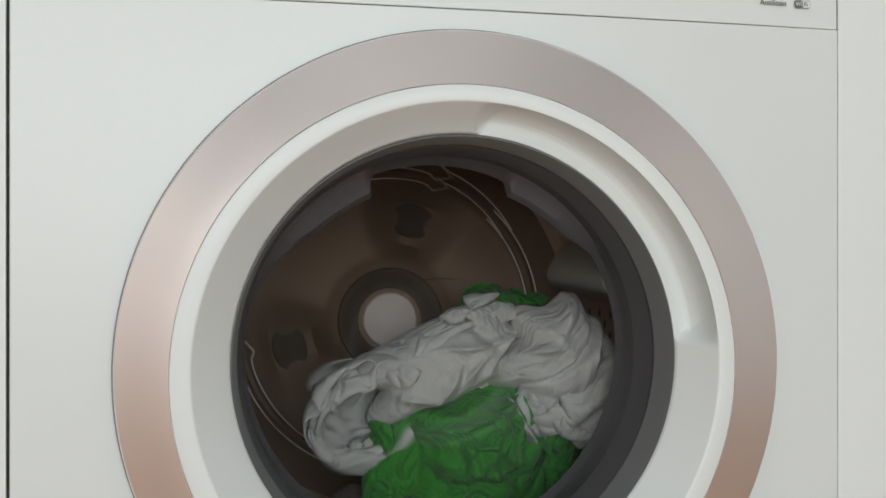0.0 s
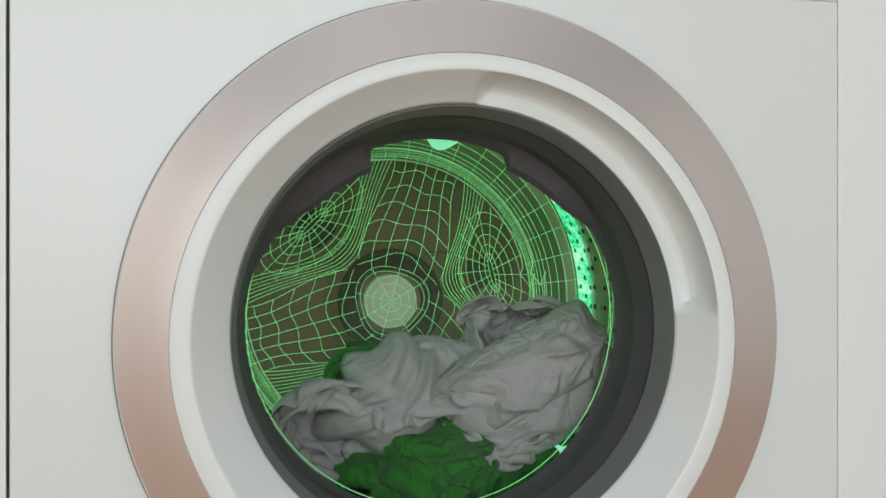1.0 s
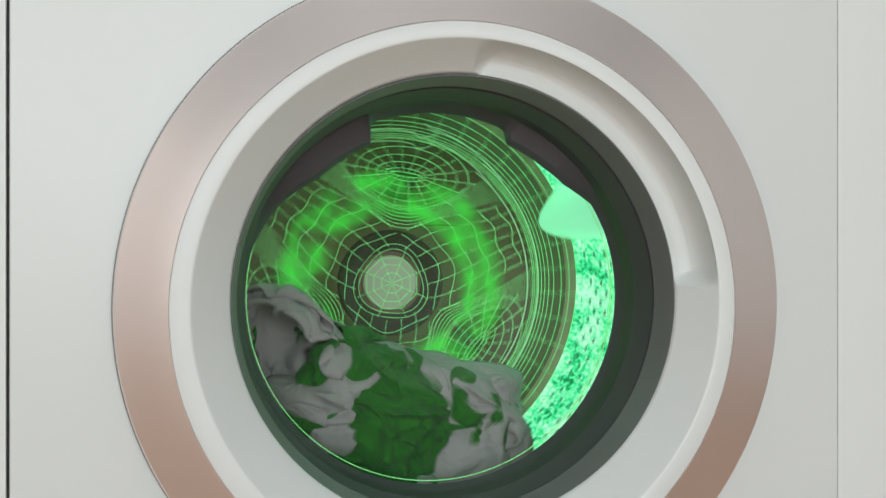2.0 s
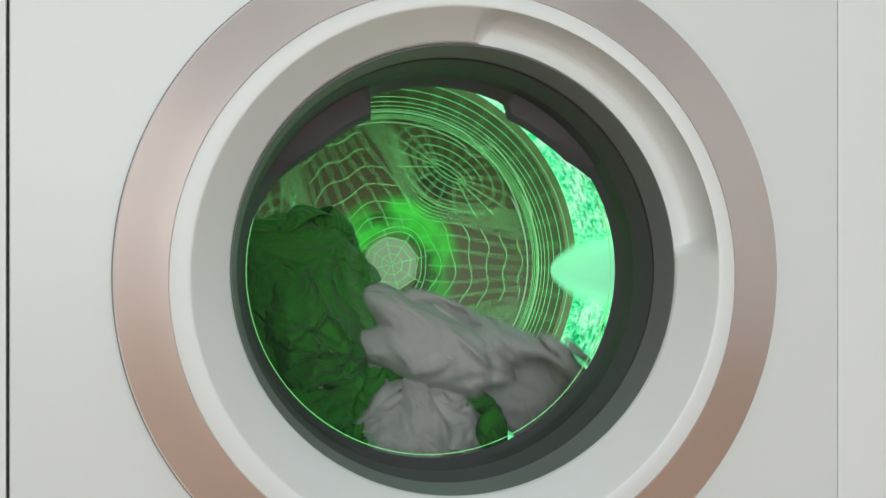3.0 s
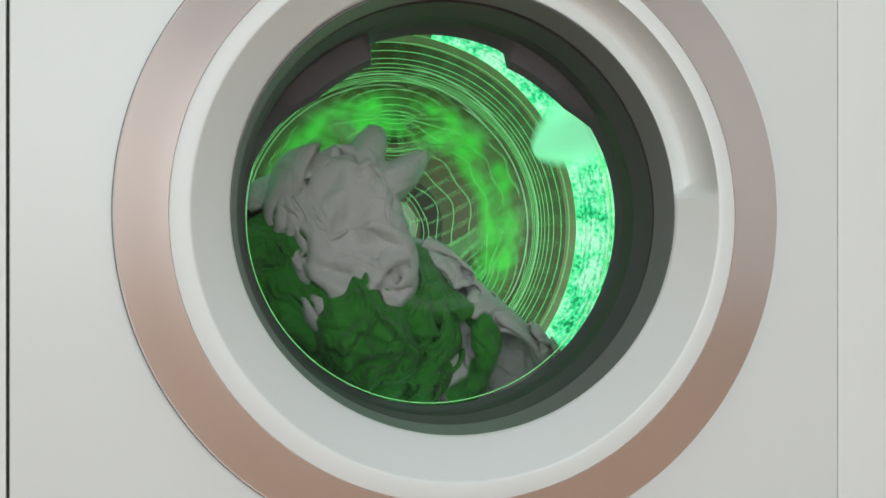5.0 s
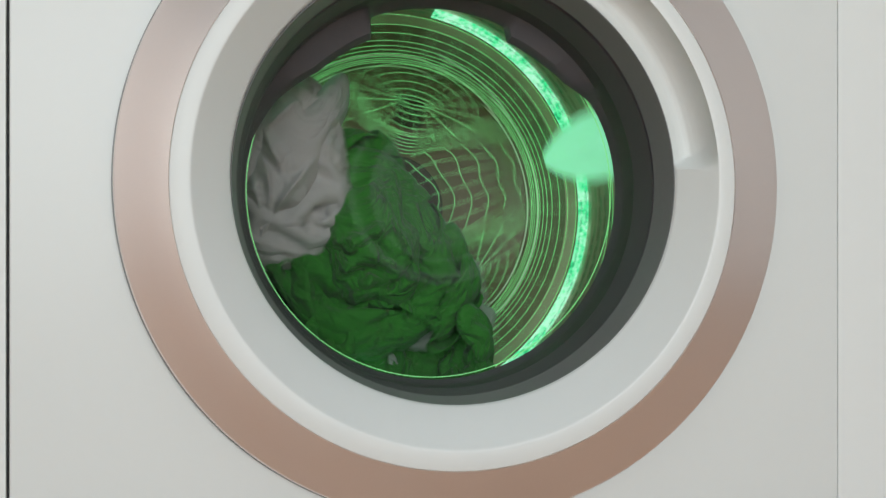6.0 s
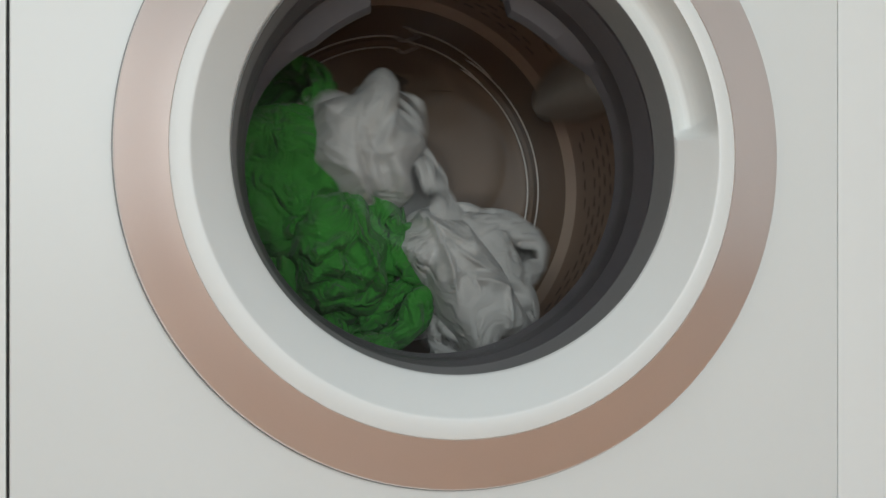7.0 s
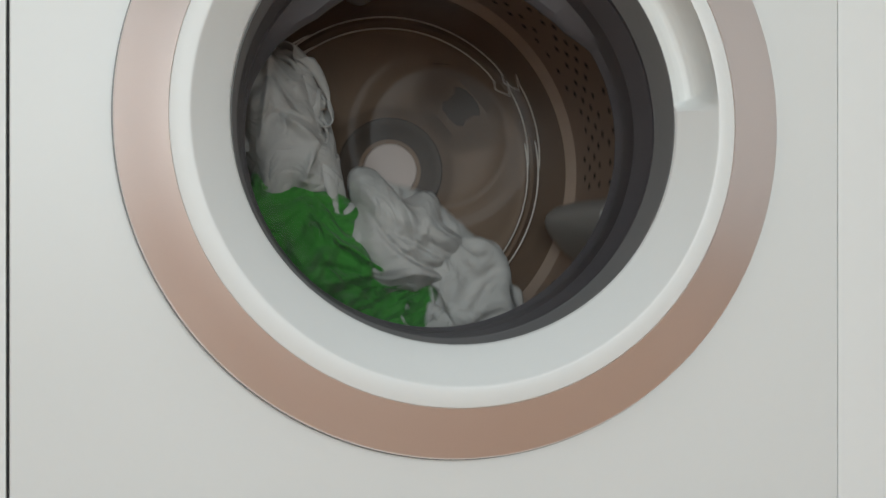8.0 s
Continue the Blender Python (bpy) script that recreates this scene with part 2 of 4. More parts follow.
def casing():
    bm = bmesh.new()
    for b in (box(XL + 0.002, XL + 0.012, 0.021, 0.58, 0.02, 0.85), box(XR - 0.012, XR - 0.002, 0.021, 0.58, 0.02, 0.85),
              box(XL + 0.012, XR - 0.012, 0.57, 0.58, 0.02, 0.85), box(XL + 0.002, XR - 0.002, 0.03, 0.58, 0.851, 0.865),
              box(XL + 0.012, XR - 0.012, 0.021, 0.57, 0.02, 0.03)):
        me = bpy.data.meshes.new("piece")
        b.to_mesh(me)
        b.free()
        bm.from_mesh(me)
        bpy.data.meshes.remove(me)
    return bm


part("casing", casing(), WHITE, machine, smooth=False)
# dark filler behind the seam, in place of the shade in it
part("seam_shade", box(XL + 0.014, XR - 0.014, 0.008, 0.02, SEAM - 0.006, SEAM + 0.006), DARK, machine, "dark strip painted for the shade in the seam under the control panel")


def control_panel():
    """The fascia over the front: its lower edge bows a little."""
    bm = bmesh.new()
    n, rows = 40, []
    for i in range(n + 1):
        x = XL + 0.0006 + (XR - XL - 0.0022) * i / n
        u = (x - (XL + XR) / 2) / 0.2985
        y = -0.001 + 0.0015 * u * u
        zb = SEAM + 0.0003 + bow(x)
        rows.append([bm.verts.new(p) for p in ((x, 0.02, zb), (x, y + 0.0006, zb), (x, y, zb + 0.0005), (x, y, 0.843), (x, y + 0.006, 0.85), (x, 0.03, 0.85))])
    for p, q in zip(rows, rows[1:]):
        for j in range(5):
            bm.faces.new((p[j], p[j + 1], q[j + 1], q[j]))
    bm.faces.new(rows[0])
    bm.faces.new(rows[-1])
    return bm


panel = part("control_panel", control_panel(), PANEL, machine, "white control panel above the door")


def lettering(name, text, size, at, material, parent, thick=0.0002):
    cu = bpy.data.curves.new(name, "FONT")
    cu.body, cu.size, cu.extrude, cu.resolution_u = text, size, thick, 3
    tmp = new("tmp", cu)
    me = bpy.data.meshes.new_from_object(tmp.evaluated_get(bpy.context.evaluated_depsgraph_get()))
    bpy.data.objects.remove(tmp)
    me.materials.append(material)
    ob = new(name, me)
    ob.parent = parent
    ob.matrix_basis = pose(*at, 90, 0, 0)
    return ob


def badge(x0, x1, z0, z1, y, r, thick=0.0004):
    """A rounded plate."""
    bm = bmesh.new()
    pts = []
    for cx, cz, a0 in ((x1 - r, z1 - r, 0), (x0 + r, z1 - r, 90), (x0 + r, z0 + r, 180), (x1 - r, z0 + r, 270)):
        for k in range(6):
            a = radians(a0 + 18 * k)
            pts.append((cx + r * math.cos(a), cz + r * math.sin(a)))
    front = [bm.verts.new((x, y, z)) for x, z in pts]
    back = [bm.verts.new((x, y + thick, z)) for x, z in pts]
    bm.faces.new(front)
    for i in range(len(pts)):
        j = (i + 1) % len(pts)
        bm.faces.new((front[i], front[j], back[j], back[i]))
    return bm


TXT = ZC + 0.2668
lettering("feature_lettering", "AntiStain", 0.0060, (0.2282, -0.0012, TXT), INK, panel)
wifi = part("wireless_badge", badge(0.2570, 0.2638, TXT - 0.0012, TXT + 0.0048, -0.0014, 0.0018), INK, panel, "small dark wireless badge", smooth=False)
part("badge_frame", badge(0.2636, 0.2702, TXT - 0.0012, TXT + 0.0048, -0.0010, 0.0018), TRIM, wifi, smooth=False)
part("badge_field", badge(0.2637, 0.2698, TXT - 0.0008, TXT + 0.0044, -0.0013, 0.0015), PANEL, wifi, smooth=False)
lettering("badge_lettering", "Wi", 0.0045, (0.2575, -0.0017, TXT + 0.0003), PANEL, wifi)
lettering("badge_lettering", "Fi", 0.0045, (0.2644, -0.0017, TXT + 0.0003), INK, wifi)

# ---- door ----
C = (0, 0, ZC)
door = part("door", lathe([(0.2335, 0.030), (0.2335, 0.022), (0.1700, 0.022), (0.1700, 0.030)], 160, (0, 0, ZC), closed=True), DARK, machine, "dark door backing")


def rose_profile():
    pts = [(0.2364, 0.004), (0.2368, -0.0075), (0.2364, -0.0105), (0.2352, -0.0123)]
    for k in range(1, 9):
        u = k / 8
        pts.append((0.2352 + (0.1975 - 0.2352) * u, -0.0123 - 0.0132 * u))
    return pts + [(0.1972, -0.0250), (0.1972, 0.004)]


# dark rim added for the shadowed gap between ring and front
part("rim_shadow", lathe([(0.2360, 0.004), (0.2380, 0.0), (0.2381, -0.0062), (0.2376, -0.0072), (0.2360, -0.0072)], 200, (0.0003, 0, ZC - 0.0013)), TRIM, door, "thin dark rim painted for the shadowed gap round the ring")


def eased(bm, r0, r1, inner, outer):
    """Rings that are not quite concentric: shift by radius between two centres (x, z)."""
    for v in bm.verts:
        u = smoothstep(r0, r1, math.hypot(v.co.x, v.co.z - ZC))
        v.co.x += inner[0] + (outer[0] - inner[0]) * u
        v.co.z += inner[1] + (outer[1] - inner[1]) * u
    return bm


part("rose_ring", eased(lathe(rose_profile(), 220, C), 0.198, 0.234, (-0.0021, -0.0022), (0.0003, -0.0013)), ROSE, door, "satin rose-metal ring")


COVE = [(0.1842, -0.0256), (0.1853, -0.0200), (0.1857, -0.0130), (0.1853, -0.0060), (0.1841, 0.0000), (0.1820, 0.0045), (0.1790, 0.0075), (0.1745, 0.0090), (0.1690, 0.0085), (0.1630, 0.0060)]


def bowl_ring(a):
    """White door ring: flat land, inward slope, and the grip hollowed out from the top round to the side, with flat slanting ends."""
    a = a if a < 270 else a - 360
    land = [(0.1970, 0.0), (0.19695, -0.0250), (0.1966, -0.0257), (0.1960, -0.0260), (0.1852, -0.0262), (0.1842, -0.0259)]
    out = []
    for k in range(28):
        u = k / 27
        plain = (0.1838 + (0.1625 - 0.1838) * u, -0.0256 + 0.0276 * u)
        m = min(8, int(9 * u))
        w = 9 * u - m
        cove = [COVE[m][q] + (COVE[m + 1][q] - COVE[m][q]) * w for q in (0, 1)]
        g = min(1, max(0, (a - 3.2) / (7.5 - 5.5 * u))) * min(1, max(0, (87.4 - a) / (9.5 - 7 * u)))
        out.append((plain[0] + (cove[0] - plain[0]) * g, plain[1] + (cove[1] - plain[1]) * g))
    return land + out + [(0.1618, 0.0055), (0.1617, 0.020)]


part("white_ring", eased(lathe(bowl_ring, 600, C), 0.163, 0.196, (0, 0.0029), (-0.0023, -0.0024)), RING, door, "white plastic door ring with grip recess")
part("inner_trim", lathe([(0.1640, 0.008), (0.1621, 0.0045), (0.1612, 0.0035), (0.1604, 0.0050), (0.1596, 0.0330), (0.1588, 0.0345), (0.1640, 0.0400)], 160, (0, 0, ZC + 0.0015)), TRIM, door, "dark grey inner door trim")


def glass_bowl():
    """The thick bowl of the door: a steep flank, a round shoulder and a flatter floor, with a flattened slope at the top."""
    prof = [(0.1592, 0.036), (0.1560, 0.040), (0.1480, 0.052), (0.1370, 0.067), (0.1240, 0.082), (0.1100, 0.096), (0.0960, 0.1085), (0.0840, 0.1180), (0.0775, 0.1228),
            (0.0745, 0.1245), (0.0720, 0.1240), (0.0660, 0.1262), (0.0590, 0.1295), (0.0565, 0.1308), (0.0540, 0.1300), (0.0400, 0.1318), (0.0200, 0.1332), (0.0004, 0.1336)]
    prof = [(r, 0.036 + (y - 0.036) * 0.62) for r, y in prof]
    def at(a):
        d = math.exp(-((a - 90) / 34.0) ** 2)
        return [(r * (1 - 0.13 * d * smoothstep(0.06, 0.09, y)) if r > 0.06 else r, y - 0.012 * d * smoothstep(0.05, 0.09, y) * smoothstep(0.03, 0.1, r)) for r, y in prof]
    return lathe(at, 140, C)


part("glass", glass_bowl(), GLASS, door, "clear bowl-shaped door glass")

# ---- gasket, its notched upper lip added to bound the green glow ----


def gasket():
    """Rubber bellows: stepped tunnel, then a lip whose upper part hangs lower on both sides of a notch."""
    edge = [(-181, 0.1554), (4, 0.1554), (20, 0.1552), (30, 0.1542), (34, 0.1500), (40, 0.1441), (50, 0.1412), (64.6, 0.1395), (67.5, 0.1490), (70, 0.1502),
            (89, 0.1512), (110, 0.1520), (111.5, 0.1505), (113.6, 0.1350), (125, 0.1352), (136, 0.1367), (151, 0.1484), (164, 0.1542), (172, 0.1554), (181, 0.1554)]
    def lip(a):
        a = a if a < 180 else a - 360
        for (a0, r0), (a1, r1) in zip(edge, edge[1:]):
            if a <= a1:
                return r0 + (r1 - r0) * (a - a0) / (a1 - a0)
        return 0.1554
    def prof(a):
        r = lip(a)
        k = min(0.1585, r + 0.004)
        return [(0.1660, 0.041), (0.1600, 0.0400), (0.1592, 0.0420), (0.1588, 0.0660), (0.1577, 0.0690), (0.1573, 0.0720), (0.1585, 0.0740), (0.1583, 0.0950),
                (k, 0.1005), (r + 0.0010, 0.1050), (r, 0.1085), (r + 0.0012, 0.1120), (k + 0.004, 0.1150), (0.1800, 0.1200), (0.2150, 0.1220)]
    return lathe(prof, 480, C)


part("gasket", gasket(), RUBBER, machine, "dark grey rubber door gasket")

# ---- drum: its own space, axis along y ----
AX = (0.0, 0.0, ZC)
YH = 0.4133                      # depth of the hub's face
RD = 0.232
drum = part("drum", lathe([(0.170, 0.123), (0.172, 0.119), (0.205, 0.1235), (0.226, 0.130), (RD, 0.142), (RD, 0.402), (0.226, 0.416), (0.214, 0.424)], 180, (0, 0, 0)), STEEL, machine, "brushed stainless steel drum", at=AX)


def back_plate():
    """Pressed back of the drum: rings round the hub and three raised lobes."""
    bm = bmesh.new()
    rad, n = [0.0, 0.02, 0.034, 0.040, 0.046, 0.056, 0.066, 0.072, 0.078, 0.09, 0.10, 0.11, 0.12, 0.13, 0.14, 0.15, 0.158, 0.164, 0.168, 0.172, 0.176, 0.181, 0.19, 0.20, 0.208, 0.216], 150
    def depth(r, a):
        y = YH + 0.006
        y -= 0.010 * math.exp(-((r - 0.058) / 0.011) ** 2) + 0.007 * math.exp(-((r - 0.170) / 0.005) ** 2)
        lobe = max(0.0, math.cos(3 * (a - radians(60)))) ** 1.5
        y += 0.022 * lobe * smoothstep(0.070, 0.095, r) * (1 - smoothstep(0.135, 0.160, r))
        return y + 0.004 * smoothstep(0.18, 0.21, r)
    rows = []
    for r in rad[1:]:
        rows.append([bm.verts.new((r * math.cos(2 * math.pi * i / n), depth(r, 2 * math.pi * i / n), r * math.sin(2 * math.pi * i / n))) for i in range(n)])
    mid = bm.verts.new((0, YH + 0.006, 0))
    for i in range(n):
        bm.faces.new((mid, rows[0][i], rows[0][(i + 1) % n]))
    for p, q in zip(rows, rows[1:]):
        for i in range(n):
            j = (i + 1) % n
            bm.faces.new((p[i], q[i], q[j], p[j]))
    return bm


part("back_plate", back_plate(), DIMSTEEL, drum, "pressed steel drum back with three lobes")
part("hub_cap", lathe([(0.0004, YH - 0.0006), (0.026, YH), (0.0302, YH + 0.0008), (0.0316, YH + 0.003), (0.0316, YH + 0.012)], 72, (0, 0, 0)), HUB, drum, "pale round hub cap")
def lobe_shade(k):
    """A shallow dark oval that paints the shade in the bottom of a pressed lobe."""
    bm = bmesh.new()
    la = radians(60 + 120 * k)
    rows = []
    for q, y in ((1.0, 0.0255), (0.86, 0.0235), (0.60, 0.0250), (0.02, 0.0255)):
        row = []
        for i in range(40):
            t = 2 * math.pi * i / 40
            u, v = 0.119 + 0.020 * q * math.cos(t), 0.034 * q * math.sin(t)
            row.append(bm.verts.new((u * math.cos(la) - v * math.sin(la), YH + y, u * math.sin(la) + v * math.cos(la))))
        rows.append(row)
    for p, q in zip(rows, rows[1:]):
        for i in range(40):
            j = (i + 1) % 40
            bm.faces.new((p[i], p[j], q[j], q[i]))
    return bm


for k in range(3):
    part("lobe_shade", lobe_shade(k), BACKSHADE, drum, "dark oval painted for the shade in a drum lobe")


def bead_path(k, r0, wide):
    """Raised edge round a lobe: a long arc, a lightning-shaped kink, and a short outer arc that curls inwards."""
    path = [(r0, a) for a in range(150, 61, -3)] + [(r0 - 0.001, 59), (r0 - 0.006, 56), (r0 + 0.004, 50.5), (r0 + wide + 0.004, 55.5), (r0 + wide, 51.5)]
    path += [(r0 + wide - 0.00012 * (50 - a) ** 1.2, a) for a in range(50, 17, -3)]
    return [(r * math.cos(radians(k * 120 + a)), YH - 0.0035, r * math.sin(radians(k * 120 + a))) for r, a in path]


for k in range(3):
    part("pressed_bead", tube(bead_path(k, 0.1765, 0.0085), 0.0011, sides=5), BEADGLINT, drum, "pressed bead round a lobe, painted pale for its highlight")
    part("pressed_bead", tube(bead_path(k, 0.1635, 0.0075), 0.0010, sides=5), BEADGLINT, drum, "pressed bead round a lobe, painted pale for its highlight")


# dark ring painted round the hub in place of the glass's dark reflections
part("hub_shade_ring", lathe([(0.0365, YH + 0.0044), (0.042, YH + 0.0032), (0.047, YH + 0.0008), (0.051, YH - 0.0020), (0.055, YH - 0.0046), (0.059, YH - 0.0052), (0.061, YH - 0.0030)], 90, (0, 0, 0)), BACKSHADE, drum, "dark ring round the hub, painted for the glass's reflections")


def paddle(angle):
    """A hollow lifter: a tapered ridge along the drum wall with rounded crest and sloping ends."""
    bm = bmesh.new()
    rows, m = [], 12
    for i in range(15):
        y = 0.150 + 0.245 * i / 14
        e = smoothstep(0.145, 0.185, y) * (1 - smoothstep(0.37, 0.397, y))
        h, w = 0.012 + 0.043 * e, 0.026 + 0.012 * e
        row = []
        for j in range(m + 1):
            u = -1 + 2 * j / m
            r = RD + 0.002 - h * (1 - abs(u) ** 2.4) ** 0.8
            s = w * u * (0.55 + 0.45 * abs(u))
            c, q = math.cos(radians(angle)), math.sin(radians(angle))
            row.append(bm.verts.new((r * c - s * q, y, r * q + s * c)))
        rows.append(row)
    for p, q in zip(rows, rows[1:]):
        for j in range(m):
            bm.faces.new((p[j], p[j + 1], q[j + 1], q[j]))
    bm.faces.new(rows[0])
    bm.faces.new(rows[-1])
    return bm


for k in range(3):
    part("paddle", paddle(120 * k), PADDLE, drum, "pale grey plastic lifting paddle")


def holes(radius):
    """Perforation: staggered rows of dimples with dark openings, between the paddles."""
    bm = bmesh.new()
    for row in range(7):
        y = 0.300 + 0.0165 * row
        for k in range(66):
            a = 360 * (k + 0.5 * (row % 2)) / 66
            if min(a % 120, 120 - a % 120) < 11 or (k // 3 + row) % 5 == 0:
                continue
            c, s = math.cos(radians(a)), math.sin(radians(a))
            ring = []
            for q in range(8):
                u, v = 0.0029 * math.cos(q * math.pi / 4), 0.0045 * math.sin(q * math.pi / 4)
                ring.append(bm.verts.new((radius * c - u * s, y + v, radius * s + u * c)))
            bm.faces.new(ring)
    return bm


tagged(part("perforation", holes(RD - 0.0010), HOLE, drum, "small dark drum perforations", smooth=False), kind="stuff")
part("tub", lathe([(0.2160, 0.1215), (0.2480, 0.128), (0.2560, 0.15), (0.2560, 0.44), (0.24, 0.455), (0.0004, 0.455)], 96, C), DARK, machine, "dark plastic tub round the drum")

# ---- neighbours ----
for name, x0, x1, lab in (("cabinet", XL - 0.612, XL - 0.0020, "white cabinet unit beside the washing machine, across a dark gap"),
                          ("cabinet", XR + 0.0005, XR + 0.602, "white cabinet unit tight against the washing machine")):
    cab = thing("cabinet", lab, "cabinet", "cabinets beside the machine")
    part("body", box(x0 + 0.001, x1 - 0.001, 0.008, 0.58, 0.10, 0.86, 0.001), CABINET, cab, smooth=False)
    part("cabinet_door", box(x0, x1, 0.0012, 0.007, 0.11, 0.858, 0.0008), CABINET, cab, "plain white cabinet door", smooth=False)
    if x1 < 0:
        # black filler strip that stands in for the gap's shade
        part("gap_shade", box(x1 + 0.0001, x1 + 0.0017, 0.003, 0.02, 0.11, 0.855), DARK, cab, "black filler painted for the shade in the gap", smooth=False)
    part("plinth", box(x0 + 0.003, x1 - 0.003, 0.05, 0.56, 0.0, 0.099), CABINET, cab, smooth=False)
for fx in (XL + 0.05, XR - 0.05):
    for fy in (0.07, 0.52):
        part("foot", lathe([(0.0004, 0), (0.022, 0), (0.024, 0.003), (0.024, 0.02)], 24), DARK, machine, at=(fx, fy, 0)).rotation_euler = (radians(90), 0, 0)

# ---- glowing wire grid that lines the drum for a while ----
grid = thing("light_grid", "glowing green wire grid lining the inside of the drum", "light grid", at=AX)


def webbed(x, z):
    """The grid's depth over the drum's back, following its lobes."""
    r, a = math.hypot(x, z), math.atan2(z, x)
    lobe = max(0.0, math.cos(3 * (a - radians(60))))
    return (x, YH - 0.016 + 0.012 * lobe * smoothstep(0.07, 0.1, r) * (1 - smoothstep(0.13, 0.17, r)), z)


THIN = 0.00034


def wire(name, pts, closed=False):
    """One glowing wire through (radius, angle) points, on the grid's surface."""
    part(name, tube([webbed(r * math.cos(radians(a)), r * math.sin(radians(a))) for r, a in pts], THIN, closed, 4), GLOW, grid)


# the hub: three small rings cut by eight spokes
for r in (0.0125, 0.0225, 0.0310):
    wire("ring_wire", [(r, 45 * i) for i in range(8)], True)
for k in range(8):
    wire("spoke_wire", [(r, 45 * k) for r in (0.001, 0.0125, 0.0225, 0.031, 0.042)])
for r in (0.0365, 0.0420):
    wire("ring_wire", [(r * (1 + 0.07 * math.cos(radians(3 * (6 * i - 60)))), 6 * i) for i in range(60)], True)


def fan(k):
    """The web over one lobe: nested loops round a flat eye, crossed by spokes that stream out to the rim and in to the hub."""
    la = 60 + 120 * k
    eye = 0.126
    def at(q, b):
        # q runs outwards from the eye, b round it (0 towards the rim)
        c, sn = math.cos(b), math.sin(b)
        u = q * c * (0.86 if c > 0 else 0.84)
        v = (0.013 + 1.28 * q) * sn * (1.0 if c > 0 else 1 - 0.25 * c * c * min(1, q / 0.04))
        r, a = math.hypot(eye + u, v), la + math.degrees(math.atan2(v, eye + u))
        return min(r, 0.1655), a
    for q in (0.003, 0.0085, 0.0165, 0.0260, 0.0360, 0.0465):
        wire("loop_wire", [at(q, 2 * math.pi * i / 56) for i in range(56)], True)
    for i in range(18):
        b = 2 * math.pi * (i + 0.5) / 18
        wire("spoke_wire", [at(q, b) for q in (0.003, 0.0135, 0.0285, 0.0375, 0.0465, 0.053)])


for k in range(3):
    fan(k)
    # the steep flank round each lobe, where the wires crowd together
    for i in range(7):
        pts = []
        for j in range(31):
            f = -1 + j / 15
            r0 = 0.064 + 0.0042 * i
            pts.append((r0 + (0.168 - r0) * abs(f) ** 2.3, 60 + 120 * k + f * (46 - 1.7 * i) + 2 * math.sin(3 * f + k)))
        wire("flank_wire", pts)
    # the valleys between the lobes: wires that stream from the hub to the rim, with wavy cross wires
    def valley(f, i):
        return 0.042 + 0.126 * f, 120 * k + i * (19 * (1 - f) ** 2.2 + 4.4)
    for i in (-3, -2, -1, 0, 1, 2, 3):
        wire("stream_wire", [valley(max(0, abs(i) - 2) * 0.16 + (1 - max(0, abs(i) - 2) * 0.16) * j / 13, i) for j in range(14)])
    for m, f in enumerate((0.10, 0.24, 0.40, 0.56, 0.72, 0.87)):
        wire("cross_wire", [valley(f + 0.022 * math.cos(1.9 * q / 2 + m), q / 2) for q in range(-6, 7)])
# crowded rings at the rim of the back, then wider ones up to the wall
for r in (0.1665, 0.1685, 0.1705, 0.1730, 0.1762, 0.1800, 0.1845, 0.1900, 0.1985, 0.2075):
    part("ring_wire", tube([(r * math.cos(radians(3 * i)), YH - 0.016 - 0.25 * (r - 0.1665), r * math.sin(radians(3 * i))) for i in range(120)], THIN, True, 4), GLOW, grid)
for k in range(42):
    a = 2 * math.pi * k / 42
    part("stave_wire", tube([(r * math.cos(a), y, r * math.sin(a)) for r, y in ((0.1665, 0.3973), (0.186, 0.393), (0.209, 0.3875), (0.2205, 0.3855))], THIN, False, 4), GLOW, grid)

# hoops and perforations of light on the drum wall
hoops = thing("light_hoop_set", "thin green glowing hoops and dots lining the drum wall", "light grid", at=AX)
for r, y in ((0.2262, 0.286), (0.2262, 0.296), (0.2262, 0.306), (0.2220, 0.4045)):
    part("hoop_wire", tube([(r * math.cos(radians(3 * i)), y, r * math.sin(radians(3 * i))) for i in range(120)], THIN, True, 4), GLOW, hoops)
tagged(part("band_perforation", holes(0.2266), BANDHOLE, hoops, "dark green perforations in the glowing band", smooth=False), kind="stuff")
band = thing("light_band", "bright green glowing band on the drum wall", "light grid", at=AX)


def arc(profile, a0, a1, n=80):
    bm = bmesh.new()
    rows = [[bm.verts.new((r * math.cos(radians(a0 + (a1 - a0) * i / n)), y, r * math.sin(radians(a0 + (a1 - a0) * i / n)))) for r, y in profile] for i in range(n + 1)]
    for p, q in zip(rows, rows[1:]):
        for j in range(len(profile) - 1):
            bm.faces.new((p[j], p[j + 1], q[j + 1], q[j]))
    return bm


part("band_sheet", arc([(0.2272, 0.268), (0.2290, 0.266), (0.2290, 0.404), (0.2225, 0.406), (0.2225, 0.4045), (0.2262, 0.400), (0.2275, 0.392), (0.2272, 0.268)], -70, 78), GLOWBAND, band)
covers = thing("paddle_light", "pale green glow over the three drum paddles", "light grid", at=AX)
for k in range(3):
    bm = paddle(120 * k)
    bmesh.ops.scale(bm, vec=(0.985, 1, 0.985), verts=bm.verts)
    part("paddle_cover", bm, GLOWPAD, covers, "bright pale green glow over a paddle")
for r, y in ((0.1546, 0.1165),):
    part("rim_wire", tube([(r * math.cos(radians(3 * i)), y, r * math.sin(radians(3 * i))) for i in range(120)], 0.0004, True, 5), GLOW, covers)

